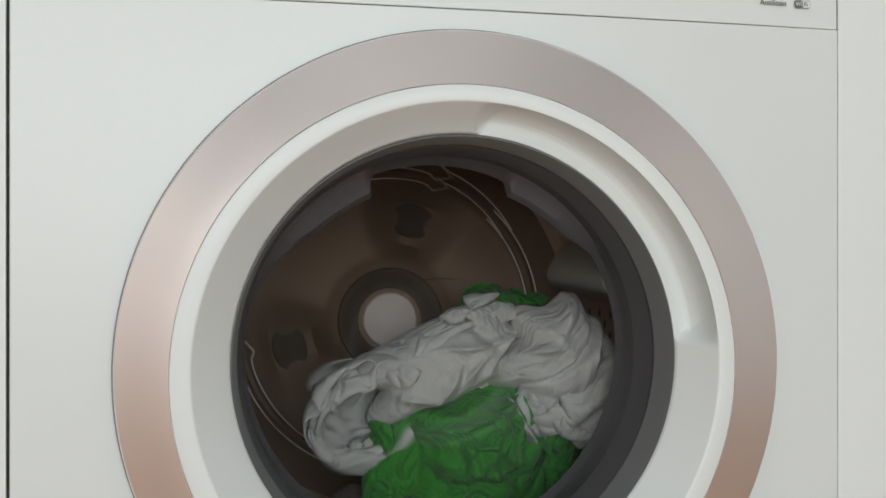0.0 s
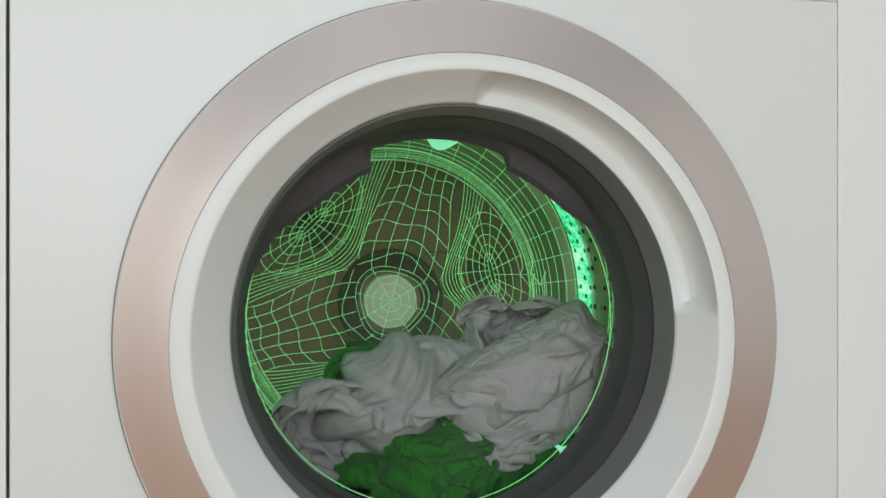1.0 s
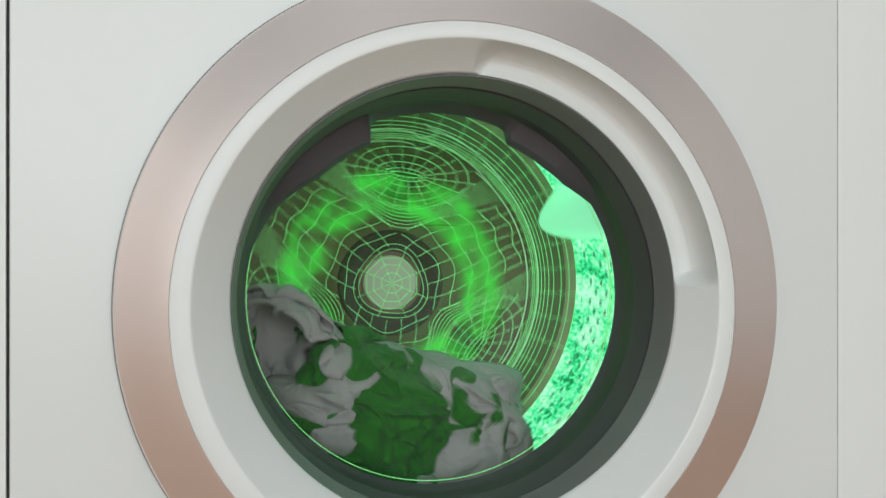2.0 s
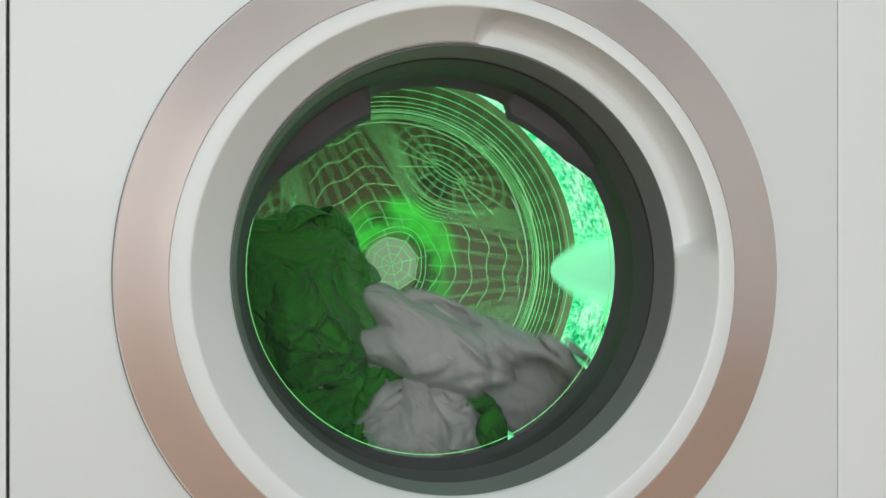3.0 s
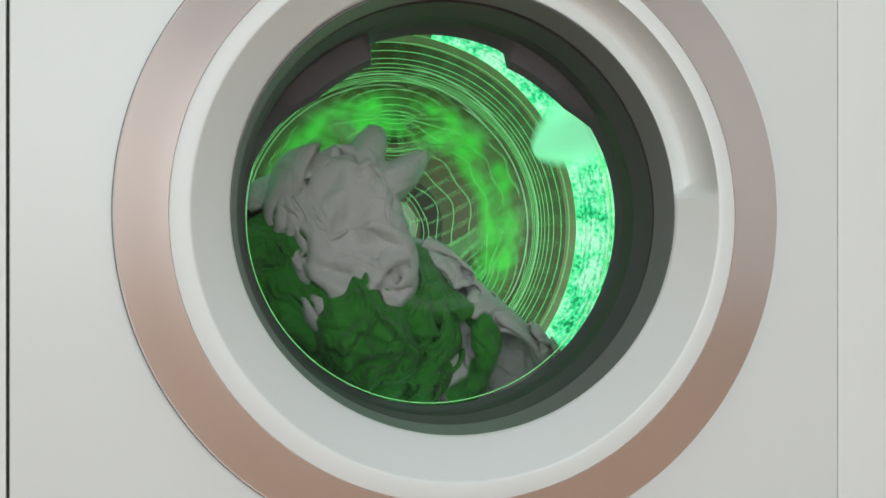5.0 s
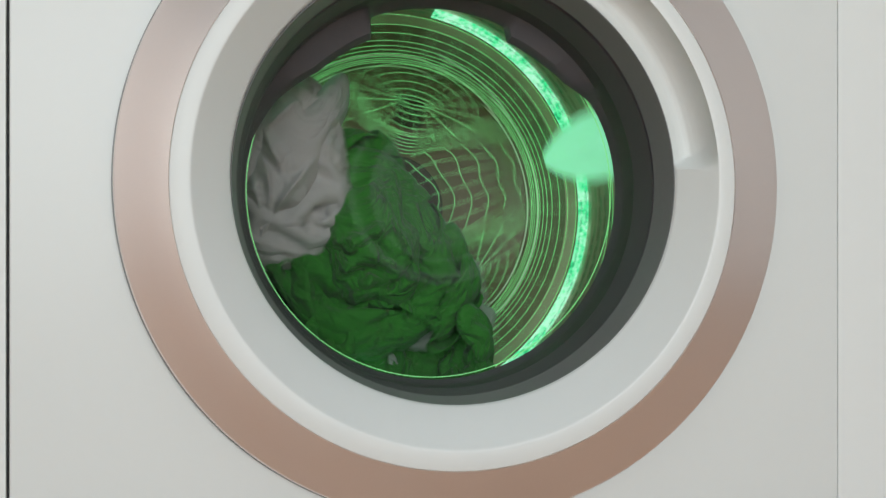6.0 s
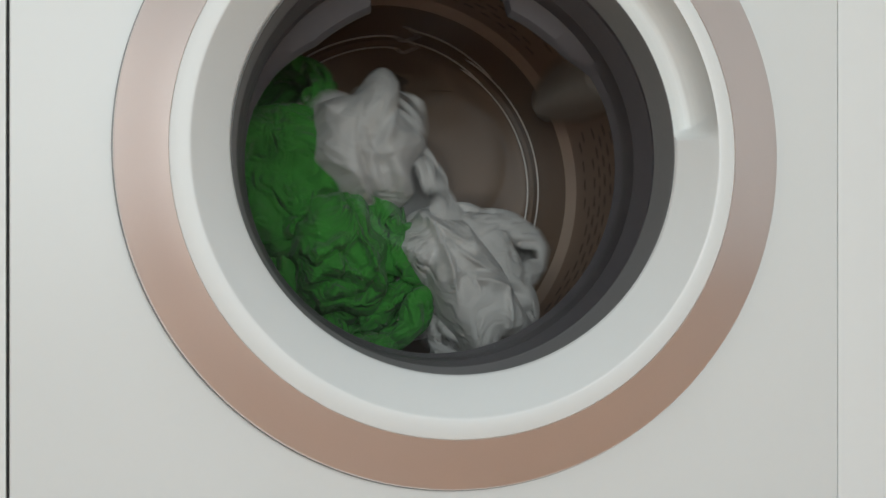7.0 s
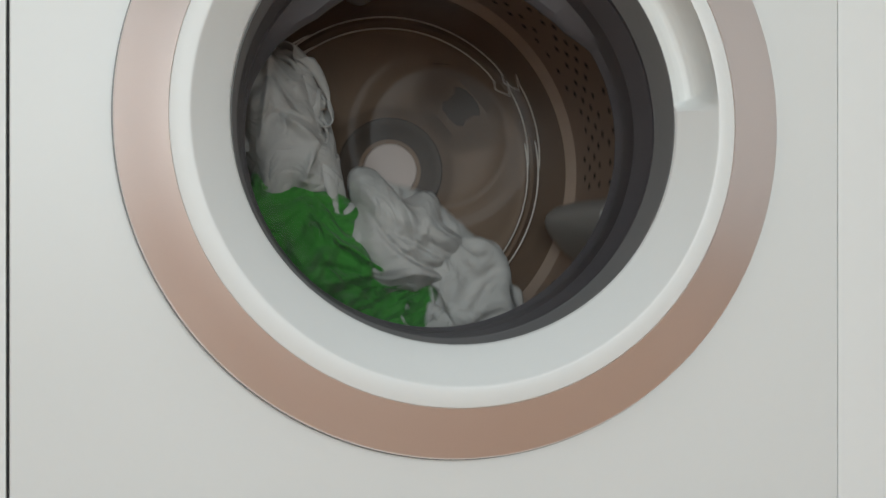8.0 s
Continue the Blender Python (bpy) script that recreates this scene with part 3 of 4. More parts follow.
# a wave of light that runs outwards from the hub: one ring after another stands out of the drum's back
pulse = thing("light_pulse", "blurred bright green light ring spreading over the drum back", "light grid", at=AX)
PULSE = ((0.020, 0.020), (0.045, 0.020), (0.064, 0.020), (0.090, 0.021), (0.115, 0.021), (0.138, 0.020))
rings = []
for r, w in PULSE:
    bm = lathe([(max(0.0005, r - w), YH - 0.0195), (r, YH - 0.0200), (r + w, YH - 0.0195)], 90, (0, 0, 0))
    rings.append(part("pulse_ring", bm, pulse_light("green_light_pulse", r if r > 0.03 else 0.004, w if r > 0.03 else 0.036, 0.95, 0.72 if r > 0.03 else 0.5), pulse))

# ---- laundry ----


def crumple(seed, n, size, radii, steps=150, fold=1.0, flaps=0.28, core=0.7):
    """A square of cloth pressed into an uneven mould by relaxing its threads: positions of an n x n net."""
    rng = np.random.default_rng(seed)
    w, h = size
    u, v = np.meshgrid(np.linspace(-0.5, 0.5, n), np.linspace(-0.5, 0.5, n), indexing="ij")
    p = np.stack([u * w, 0.02 * rng.standard_normal((n, n)), v * h], -1)
    ph = rng.uniform(0, 6.28, 12)
    for k in range(4):
        kx, kz = rng.uniform(-14, 14, 2) * fold
        p[..., 1] += 0.022 * np.sin(kx * p[..., 0] * 2 + kz * p[..., 2] * 2 + ph[k])
    lx, lz = w / (n - 1), h / (n - 1)
    links = [((slice(None, -1), slice(None)), (slice(1, None), slice(None)), lx, 1.0), ((slice(None), slice(None, -1)), (slice(None), slice(1, None)), lz, 1.0),
             ((slice(None, -1), slice(None, -1)), (slice(1, None), slice(1, None)), math.hypot(lx, lz), 0.5),
             ((slice(1, None), slice(None, -1)), (slice(None, -1), slice(1, None)), math.hypot(lx, lz), 0.5),
             ((slice(None, -3), slice(None)), (slice(3, None), slice(None)), 3 * lx, 0.16), ((slice(None), slice(None, -3)), (slice(None), slice(3, None)), 3 * lz, 0.16)]
    goal = np.array(radii)
    start = np.array([w * 0.55, max(0.10, radii[1]), h * 0.55])
    # an uneven mould: a rounded box with lumps, which lets two corners of the cloth stick out as flaps
    lump = rng.standard_normal((6, 3))
    lump /= np.linalg.norm(lump, axis=1, keepdims=True)
    high = rng.uniform(-0.30, 0.38, 6)
    cu, cv = (u - 0.5 * rng.choice([-1, 1])), (v - 0.5 * rng.choice([-1, 1]))
    flap = np.exp(-(cu ** 2 + cv ** 2) / 0.07) + 0.7 * np.exp(-((u + np.sign(cu.mean()) * -0.5) ** 2 + cv ** 2) / 0.04)
    free = (1 + flaps * np.clip(flap, 0, 1))[..., None] * np.array([1, 0.45, 1]) + np.array([0, 0.55, 0])
    for s in range(steps):
        f = min(1, s / (steps * 0.72))
        rad = start + (goal - start) * f
        for _ in range(3):
            for a, b, l, k in links:
                d = p[b] - p[a]
                ln = np.linalg.norm(d, axis=-1, keepdims=True) + 1e-9
                c = 0.5 * k * (1 - l / ln) * d * 0.8
                p[a] += c
                p[b] -= c
            e = p / rad / free
            way = e / (np.linalg.norm(e, axis=-1, keepdims=True) + 1e-9)
            mould = 1 + sum(hh * np.exp(-((way - ll) ** 2).sum(-1) / 0.35) for hh, ll in zip(high, lump))[..., None]
            q = ((np.abs(e) ** 2.8).sum(-1, keepdims=True) + 1e-12) ** (1 / 2.8) / mould
            p = np.where(q > 1, p / np.maximum(q, 1e-9) ** 0.8, p)
            p = np.where((q < core) & (f > 0.4), p * (1 + 0.25 * (core / np.maximum(q, 0.12) - 1)), p)
        if s < steps * 0.6:
            p += 0.0012 * rng.standard_normal(p.shape)
    return p


def garment(name, label, material, seed, size, radii, n=58, fold=1.0, flaps=0.28, core=0.7):
    p = crumple(seed, n, size, radii, fold=fold, flaps=flaps, core=core)
    me = bpy.data.meshes.new(name)
    idx = np.arange(n * n).reshape(n, n)
    quads = np.stack([idx[:-1, :-1], idx[1:, :-1], idx[1:, 1:], idx[:-1, 1:]], -1).reshape(-1, 4)
    me.from_pydata(p.reshape(-1, 3).tolist(), [], quads.tolist())
    me.materials.append(material)
    for f in me.polygons:
        f.use_smooth = True
    ob = new(name, me)
    sub = ob.modifiers.new("soft", "SUBSURF")
    sub.levels = sub.render_levels = 1
    thick = ob.modifiers.new("cloth", "SOLIDIFY")
    thick.thickness = 0.0012
    return tagged(ob, label=label, category="laundry", group="laundry in the drum")


def drape(name, label, material, seed, w, h, folds=7, n=64):
    """A smooth panel of a garment: rounded corners, edges that turn away, and a few sharp folds that die out along their length."""
    rng = random.Random(seed)
    lines = []
    for _ in range(folds):
        a = rng.uniform(0, math.pi)
        lines.append((math.cos(a), math.sin(a), rng.uniform(-0.75, 0.75), rng.uniform(-0.5, 0.5), rng.uniform(0.4, 0.9), rng.uniform(0.10, 0.24), rng.uniform(0.006, 0.014) * rng.choice((1, 1, -1)), rng.uniform(-0.5, 0.5)))
    wob = [(rng.uniform(0, 6.28), rng.uniform(0.03, 0.09)) for _ in range(6)]
    verts = []
    for i in range(n):
        for j in range(n):
            u, v = -1 + 2 * i / (n - 1), -1 + 2 * j / (n - 1)
            x, z = u * math.sqrt(1 - 0.30 * v * v), v * math.sqrt(1 - 0.30 * u * u)
            b = math.atan2(v, u)
            e = max(abs(u), abs(v))
            k = 1 + e * e * sum(q * math.sin((m + 2) * b + p) for m, (p, q) in enumerate(wob))
            y = 0.040 * e ** 4 + 0.014 * e * e
            for c, sn, off, mid, length, width, high, bend in lines:
                d = abs(x * c + z * sn - off + bend * (x * sn - z * c) ** 2)
                g = math.exp(-((-x * sn + z * c - mid) / length) ** 2)
                y -= high * g * max(0.0, 1 - d / width) ** 1.6
            verts.append((w / 2 * x * k, y, h / 2 * z * k))
    faces = [(i * n + j, (i + 1) * n + j, (i + 1) * n + j + 1, i * n + j + 1) for i in range(n - 1) for j in range(n - 1)]
    me = bpy.data.meshes.new(name)
    me.from_pydata(verts, [], faces)
    me.materials.append(material)
    for f in me.polygons:
        f.use_smooth = True
    ob = new(name, me)
    thick = ob.modifiers.new("cloth", "SOLIDIFY")
    thick.thickness = 0.0012
    return tagged(ob, label=label, category="laundry", group="laundry in the drum")


GREEN = "crumpled wet green cotton garment tumbling in the drum"
PALE = "crumpled wet off-white cotton garment tumbling in the drum"
green_a = garment("green_garment", GREEN, GREEN_CLOTH, 3, (0.94, 0.78), (0.098, 0.052, 0.078), 86)
green_b = garment("green_garment", GREEN, GREEN_CLOTH, 11, (0.72, 0.62), (0.076, 0.046, 0.060), 74)
green_c = garment("green_garment", "small lump of a green cotton garment", GREEN_CLOTH, 23, (0.36, 0.32), (0.050, 0.036, 0.040), 50)
pale_a = garment("white_garment", PALE, WHITE_CLOTH, 5, (0.50, 0.40), (0.082, 0.042, 0.055), 66, fold=0.6, flaps=0.35, core=0.55)
pale_b = garment("white_garment", "long twisted off-white cotton garment in the drum", WHITE_CLOTH, 8, (0.50, 0.30), (0.104, 0.040, 0.048), 62, fold=0.8)
pale_c = garment("white_garment", PALE, WHITE_CLOTH, 14, (0.34, 0.30), (0.054, 0.038, 0.050), 50, fold=0.6, flaps=0.5)
pale_d = garment("white_garment", "small off-white cotton garment in the drum", WHITE_CLOTH, 31, (0.24, 0.24), (0.048, 0.036, 0.040), 44, fold=0.7)
pale_e = drape("white_garment", "smooth folded panel of an off-white cotton garment", WHITE_CLOTH, 4, 0.150, 0.080)
pale_f = drape("white_garment", "broad creased off-white cotton garment in the drum", WHITE_CLOTH, 9, 0.118, 0.092, folds=9)
green_d = drape("green_garment", "folded flap of a wet green cotton garment", GREEN_CLOTH, 17, 0.118, 0.088, folds=15)

# ---- all that moves ----


def motions():
    turns = [(0, 16), (0.1, 27), (0.2, 37), (0.3, 47), (0.4, 55), (0.5, 61), (0.6, 66), (0.8, 72), (1.0, 75), (1.2, 71.5), (1.3, 69), (1.5, 61), (1.7, 50), (2.0, 22), (2.4, -30), (2.8, -90), (3.0, -122), (3.2, -160), (3.4, -196), (3.5, -217), (3.6, -240), (3.8, -285), (4.0, -327), (4.1, -350), (4.3, -402), (4.5, -450), (4.7, -498), (5.8, -770), (5.9, -797), (6.0, -823), (6.1, -851), (6.2, -878), (6.4, -930), (6.5, -953), (6.6, -974), (7.0, -1051), (7.2, -1088), (7.4, -1125), (7.5, -1142), (7.6, -1160), (7.7, -1180), (7.8, -1197), (7.9, -1208), (8.0, -1218)]
    def along(rows, t):
        for (t0, a0), (t1, a1) in zip(rows, rows[1:]):
            if t <= t1:
                return a0 + (a1 - a0) * (t - t0) / (t1 - t0)
        return rows[-1][1]
    times = [k / 10 for k in range(81)]
    walk(drum, [(t, pose(0, 0, ZC, 0, -along(turns, t), 0)) for t in times])
    # the light rises slowly through the drum's back, stays, and sinks again; that on the wall comes from behind
    rise = [(0, 0.09), (0.5, 0.045), (0.7, 0.024), (1.0, 0.008), (1.2, 0), (5.8, 0), (6.0, 0.006), (6.3, 0.016), (6.5, 0.033), (6.7, 0.06), (8, 0.09)]
    sheet = [(0, 0.19), (0.75, 0.19), (1.0, 0.105), (1.3, 0), (5.7, 0), (6.0, 0.115), (6.2, 0.19), (8, 0.19)]
    dots = [(0, 0.19), (0.45, 0.19), (0.7, 0), (6.48, 0), (6.7, 0.19), (8, 0.19)]
    walk(grid, [(t, pose(0, along(rise, t), ZC, 0, -along(turns, t), 0)) for t in times])
    caps = [(0, 0.31), (0.45, 0.31), (0.8, 0), (6.1, 0), (6.42, 0.31), (8, 0.31)]
    walk(covers, [(t, pose(0, along(caps, t), ZC, 0, -along(turns, t), 0)) for t in times])
    walk(hoops, [(t, pose(0, along(dots, t), ZC, 0, -along(turns, t), 0)) for t in times])
    walk(band, [(t, pose(0, along(sheet, t), ZC, 0, 0, 0)) for t in times])
    spans = ((0.0, 0.2), (0.1, 0.28), (0.2, 0.42), (0.38, 0.62), (0.55, 0.80), (0.75, 1.0))
    for ring, (a, b) in zip(rings, spans):
        rows = [(0, pose(0, 0.08, 0))]
        for start in (1.45, 2.75, 4.25, 5.3):
            if start > 5 and a > 0.4:
                continue
            rows += [(start + a - 0.08, pose(0, 0.08, 0)), (start + a, pose(0, 0, 0)), (start + b, pose(0, 0, 0)), (start + b + 0.08, pose(0, 0.08, 0))]
        walk(ring, rows + [(8, pose(0, 0.08, 0))])
    walk(green_a, [
        (0.00, pose(0.061, 0.215, 0.333, 0, 0, 0)),
        (0.25, pose(0.045, 0.215, 0.307, 0, 4, 0)),
        (0.50, pose(0.028, 0.215, 0.286, 0, 8, 0)),
        (1.00, pose(0.061, 0.215, 0.268, 0, 8, 0)),
        (1.50, pose(0.034, 0.215, 0.286, 0, 10, 0)),
        (1.70, pose(0.017, 0.215, 0.293, 0, 16, 0)),
        (2.20, pose(-0.052, 0.215, 0.327, 0, 36, 0)),
        (2.80, pose(-0.102, 0.215, 0.378, 0, 60, 0)),
        (3.00, pose(-0.102, 0.215, 0.392, 0, 64, 0)),
        (3.20, pose(-0.047, 0.215, 0.363, 0, 58, 0)),
        (3.50, pose(-0.026, 0.215, 0.319, 0, 20, 0)),
        (3.70, pose(-0.052, 0.215, 0.321, 0, 36, 0)),
        (4.00, pose(-0.125, 0.215, 0.420, 0, 76, 0)),
        (4.20, pose(-0.104, 0.215, 0.400, 0, 72, 0)),
        (4.50, pose(-0.073, 0.215, 0.367, 0, 64, 0)),
        (4.70, pose(-0.063, 0.215, 0.358, 0, 60, 0)),
        (5.20, pose(-0.078, 0.215, 0.378, 0, 62, 0)),
        (5.80, pose(-0.089, 0.215, 0.402, 0, 72, 0)),
        (6.00, pose(-0.052, 0.215, 0.398, 0, 60, 0)),
        (6.20, pose(-0.052, 0.215, 0.330, 0, 26, 0)),
        (6.50, pose(-0.078, 0.215, 0.345, 0, 48, 0)),
        (6.80, pose(-0.083, 0.215, 0.391, 0, 72, 0)),
        (7.00, pose(-0.094, 0.215, 0.402, 0, 78, 0)),
        (7.20, pose(-0.094, 0.215, 0.403, 0, 80, 0)),
        (7.50, pose(-0.042, 0.215, 0.336, 0, 30, 0)),
        (7.70, pose(-0.032, 0.205, 0.327, 0, 24, 0)),
        (8.00, pose(-0.095, 0.200, 0.326, 0, 42, 0)),
    ])
    walk(green_b, [
        (0.00, pose(0.123, 0.215, 0.336, 0, 18, 0)),
        (0.50, pose(0.095, 0.215, 0.299, 0, 16, 0)),
        (1.00, pose(-0.020, 0.215, 0.264, 0, 10, 0)),
        (1.50, pose(-0.071, 0.240, 0.306, 0, 18, 0)),
        (1.70, pose(-0.071, 0.240, 0.318, 0, 24, 0)),
        (2.20, pose(0.004, 0.230, 0.333, 0, 40, 0)),
        (2.80, pose(-0.042, 0.215, 0.356, 0, 30, 0)),
        (3.00, pose(0.012, 0.205, 0.315, 0, 42, 0)),
        (3.20, pose(0.012, 0.215, 0.330, 0, 44, 0)),
        (3.50, pose(0.051, 0.220, 0.311, 0, 14, 0)),
        (3.70, pose(-0.092, 0.250, 0.344, 0, 40, 0)),
        (4.00, pose(-0.061, 0.230, 0.329, 0, 42, 0)),
        (4.20, pose(-0.073, 0.220, 0.358, 0, 50, 0)),
        (4.50, pose(0.012, 0.205, 0.338, 0, 50, 0)),
        (4.70, pose(-0.018, 0.230, 0.399, 0, 46, 0)),
        (5.20, pose(0.026, 0.230, 0.322, 0, 30, 0)),
        (5.80, pose(0.001, 0.215, 0.333, 0, 22, 0)),
        (6.00, pose(-0.004, 0.215, 0.318, 0, 12, 0)),
        (6.20, pose(0.029, 0.220, 0.334, 0, 14, 0)),
        (6.50, pose(-0.104, 0.230, 0.366, 0, 44, 0)),
        (6.80, pose(-0.051, 0.230, 0.343, 0, 60, 0)),
        (7.00, pose(-0.048, 0.200, 0.361, 0, 66, 0)),
        (7.20, pose(-0.032, 0.205, 0.351, 0, 62, 0)),
        (7.50, pose(0.028, 0.215, 0.333, 0, 32, 0)),
        (7.70, pose(0.039, 0.215, 0.315, 0, 20, 0)),
        (8.00, pose(-0.042, 0.260, 0.315, 0, 30, 0)),
    ])
    walk(green_c, [
        (0.00, pose(0.111, 0.300, 0.446, 0, 0, 0)),
        (0.25, pose(0.093, 0.300, 0.420, 0, 4, 0)),
        (0.50, pose(0.037, 0.310, 0.394, 0, 8, 0)),
        (1.00, pose(-0.029, 0.300, 0.360, 0, 20, 0)),
        (1.50, pose(-0.093, 0.290, 0.358, 0, 40, 0)),
        (1.70, pose(-0.107, 0.280, 0.362, 0, 46, 0)),
        (2.20, pose(-0.114, 0.250, 0.388, 0, 60, 0)),
        (2.80, pose(-0.135, 0.220, 0.420, 0, 84, 0)),
        (3.00, pose(-0.078, 0.230, 0.412, 0, 70, 0)),
        (3.20, pose(-0.044, 0.240, 0.436, 0, 60, 0)),
        (3.50, pose(-0.114, 0.220, 0.326, 0, 80, 0)),
        (3.70, pose(-0.135, 0.220, 0.380, 0, 90, 0)),
        (4.00, pose(-0.125, 0.220, 0.352, 0, 80, 0)),
        (4.20, pose(-0.052, 0.220, 0.431, 0, 50, 0)),
        (4.50, pose(-0.125, 0.220, 0.493, 0, 90, 0)),
        (4.70, pose(0.048, 0.230, 0.311, 0, 40, 0)),
        (5.20, pose(-0.060, 0.240, 0.442, 0, 60, 0)),
        (5.80, pose(-0.125, 0.220, 0.496, 0, 90, 0)),
        (6.00, pose(-0.130, 0.220, 0.361, 0, 70, 0)),
        (6.20, pose(-0.120, 0.210, 0.373, 0, 50, 0)),
        (6.50, pose(-0.041, 0.220, 0.313, 0, 40, 0)),
        (6.80, pose(-0.137, 0.220, 0.443, 0, 90, 0)),
        (7.00, pose(-0.125, 0.220, 0.507, 0, 100, 0)),
        (7.20, pose(-0.041, 0.220, 0.478, 0, 70, 0)),
        (7.50, pose(-0.099, 0.220, 0.376, 0, 40, 0)),
        (7.70, pose(-0.104, 0.220, 0.361, 0, 30, 0)),
        (8.00, pose(-0.101, 0.220, 0.373, 0, 30, 0)),
    ])
    walk(pale_a, [
        (0.00, pose(0.069, 0.225, 0.385, 0, -18, 0)),
        (0.25, pose(0.046, 0.210, 0.372, 0, -20, 0)),
        (0.50, pose(0.013, 0.190, 0.366, 0, -18, 0)),
        (0.75, pose(0.061, 0.190, 0.380, 0, -22, 0)),
        (1.00, pose(0.099, 0.190, 0.379, 0, -24, 0)),
        (1.50, pose(0.085, 0.190, 0.353, 0, 0, 0)),
        (1.70, pose(0.066, 0.190, 0.341, 0, 8, 0)),
        (2.20, pose(0.005, 0.240, 0.304, 0, 40, 0)),
        (2.80, pose(-0.091, 0.285, 0.359, 0, 70, 0)),
        (3.00, pose(-0.140, 0.285, 0.401, 0, 74, 0)),
        (3.20, pose(-0.130, 0.190, 0.443, 0, 78, 0)),
        (3.50, pose(-0.060, 0.190, 0.431, 0, 52, 0)),
        (3.70, pose(-0.013, 0.190, 0.386, 0, 50, 0)),
        (4.00, pose(0.016, 0.190, 0.324, 0, -4, 0)),
        (4.20, pose(0.029, 0.190, 0.353, 0, 48, 0)),
        (4.30, pose(-0.014, 0.260, 0.328, 0, 60, 0)),
        (4.50, pose(-0.124, 0.285, 0.368, 0, 80, 0)),
        (4.70, pose(-0.110, 0.190, 0.456, 0, 82, 0)),
        (5.20, pose(-0.054, 0.190, 0.425, 0, 60, 0)),
        (5.80, pose(-0.140, 0.270, 0.424, 0, 86, 0)),
        (6.00, pose(-0.123, 0.185, 0.478, 0, 80, 0)),
        (6.20, pose(-0.049, 0.190, 0.455, 0, 52, 0)),
        (6.50, pose(-0.100, 0.190, 0.488, 0, 76, 0)),
        (6.80, pose(0.008, 0.190, 0.406, 0, 22, 0)),
        (7.00, pose(0.050, 0.215, 0.344, 0, 62, 0)),
        (7.20, pose(0.072, 0.190, 0.351, 0, 74, 0)),
        (7.35, pose(0.021, 0.270, 0.351, 0, 70, 0)),
        (7.50, pose(-0.091, 0.285, 0.382, 0, 60, 0)),
        (7.70, pose(-0.054, 0.190, 0.433, 0, 42, 0)),
        (8.00, pose(-0.001, 0.215, 0.347, 0, 38, 0)),
    ])
    walk(pale_b, [
        (0.00, pose(-0.008, 0.190, 0.404, 0, -26, 0)),
        (0.25, pose(-0.034, 0.190, 0.373, 0, -30, 0)),
        (0.50, pose(-0.080, 0.190, 0.339, 0, -32, 0)),
        (1.00, pose(-0.034, 0.190, 0.339, 0, 8, 0)),
        (1.50, pose(-0.049, 0.190, 0.349, 0, 20, 0)),
        (1.70, pose(-0.065, 0.190, 0.351, 0, 26, 0)),
        (2.20, pose(-0.104, 0.220, 0.391, 0, 54, 0)),
        (2.80, pose(-0.054, 0.190, 0.447, 0, 16, 0)),
        (3.00, pose(0.045, 0.190, 0.361, 0, 22, 0)),
        (3.20, pose(0.073, 0.240, 0.325, 0, 70, 0)),
        (3.50, pose(-0.102, 0.200, 0.477, 0, 52, 0)),
        (3.70, pose(-0.105, 0.190, 0.468, 0, 54, 0)),
        (4.00, pose(-0.065, 0.190, 0.510, 0, 12, 0)),
        (4.20, pose(-0.054, 0.190, 0.488, 0, 52, 0)),
        (4.30, pose(-0.024, 0.190, 0.512, 0, 80, 0)),
        (4.50, pose(-0.090, 0.285, 0.380, 0, 20, 0)),
        (4.70, pose(0.024, 0.285, 0.339, 0, 30, 0)),
        (5.20, pose(0.048, 0.230, 0.355, 0, 46, 0)),
        (5.80, pose(-0.068, 0.285, 0.322, 0, 50, 0)),
        (6.00, pose(-0.091, 0.285, 0.335, 0, 60, 0)),
        (6.20, pose(-0.115, 0.200, 0.475, 0, 76, 0)),
        (6.50, pose(0.008, 0.190, 0.356, 0, 46, 0)),
        (6.80, pose(-0.063, 0.210, 0.459, 0, 30, 0)),
        (7.00, pose(0.002, 0.220, 0.398, 0, 58, 0)),
        (7.20, pose(-0.079, 0.285, 0.309, 0, 80, 0)),
        (7.50, pose(-0.122, 0.190, 0.456, 0, 86, 0)),
        (7.70, pose(-0.130, 0.190, 0.452, 0, 80, 0)),
        (8.00, pose(-0.122, 0.200, 0.440, 0, 80, 0)),
    ])
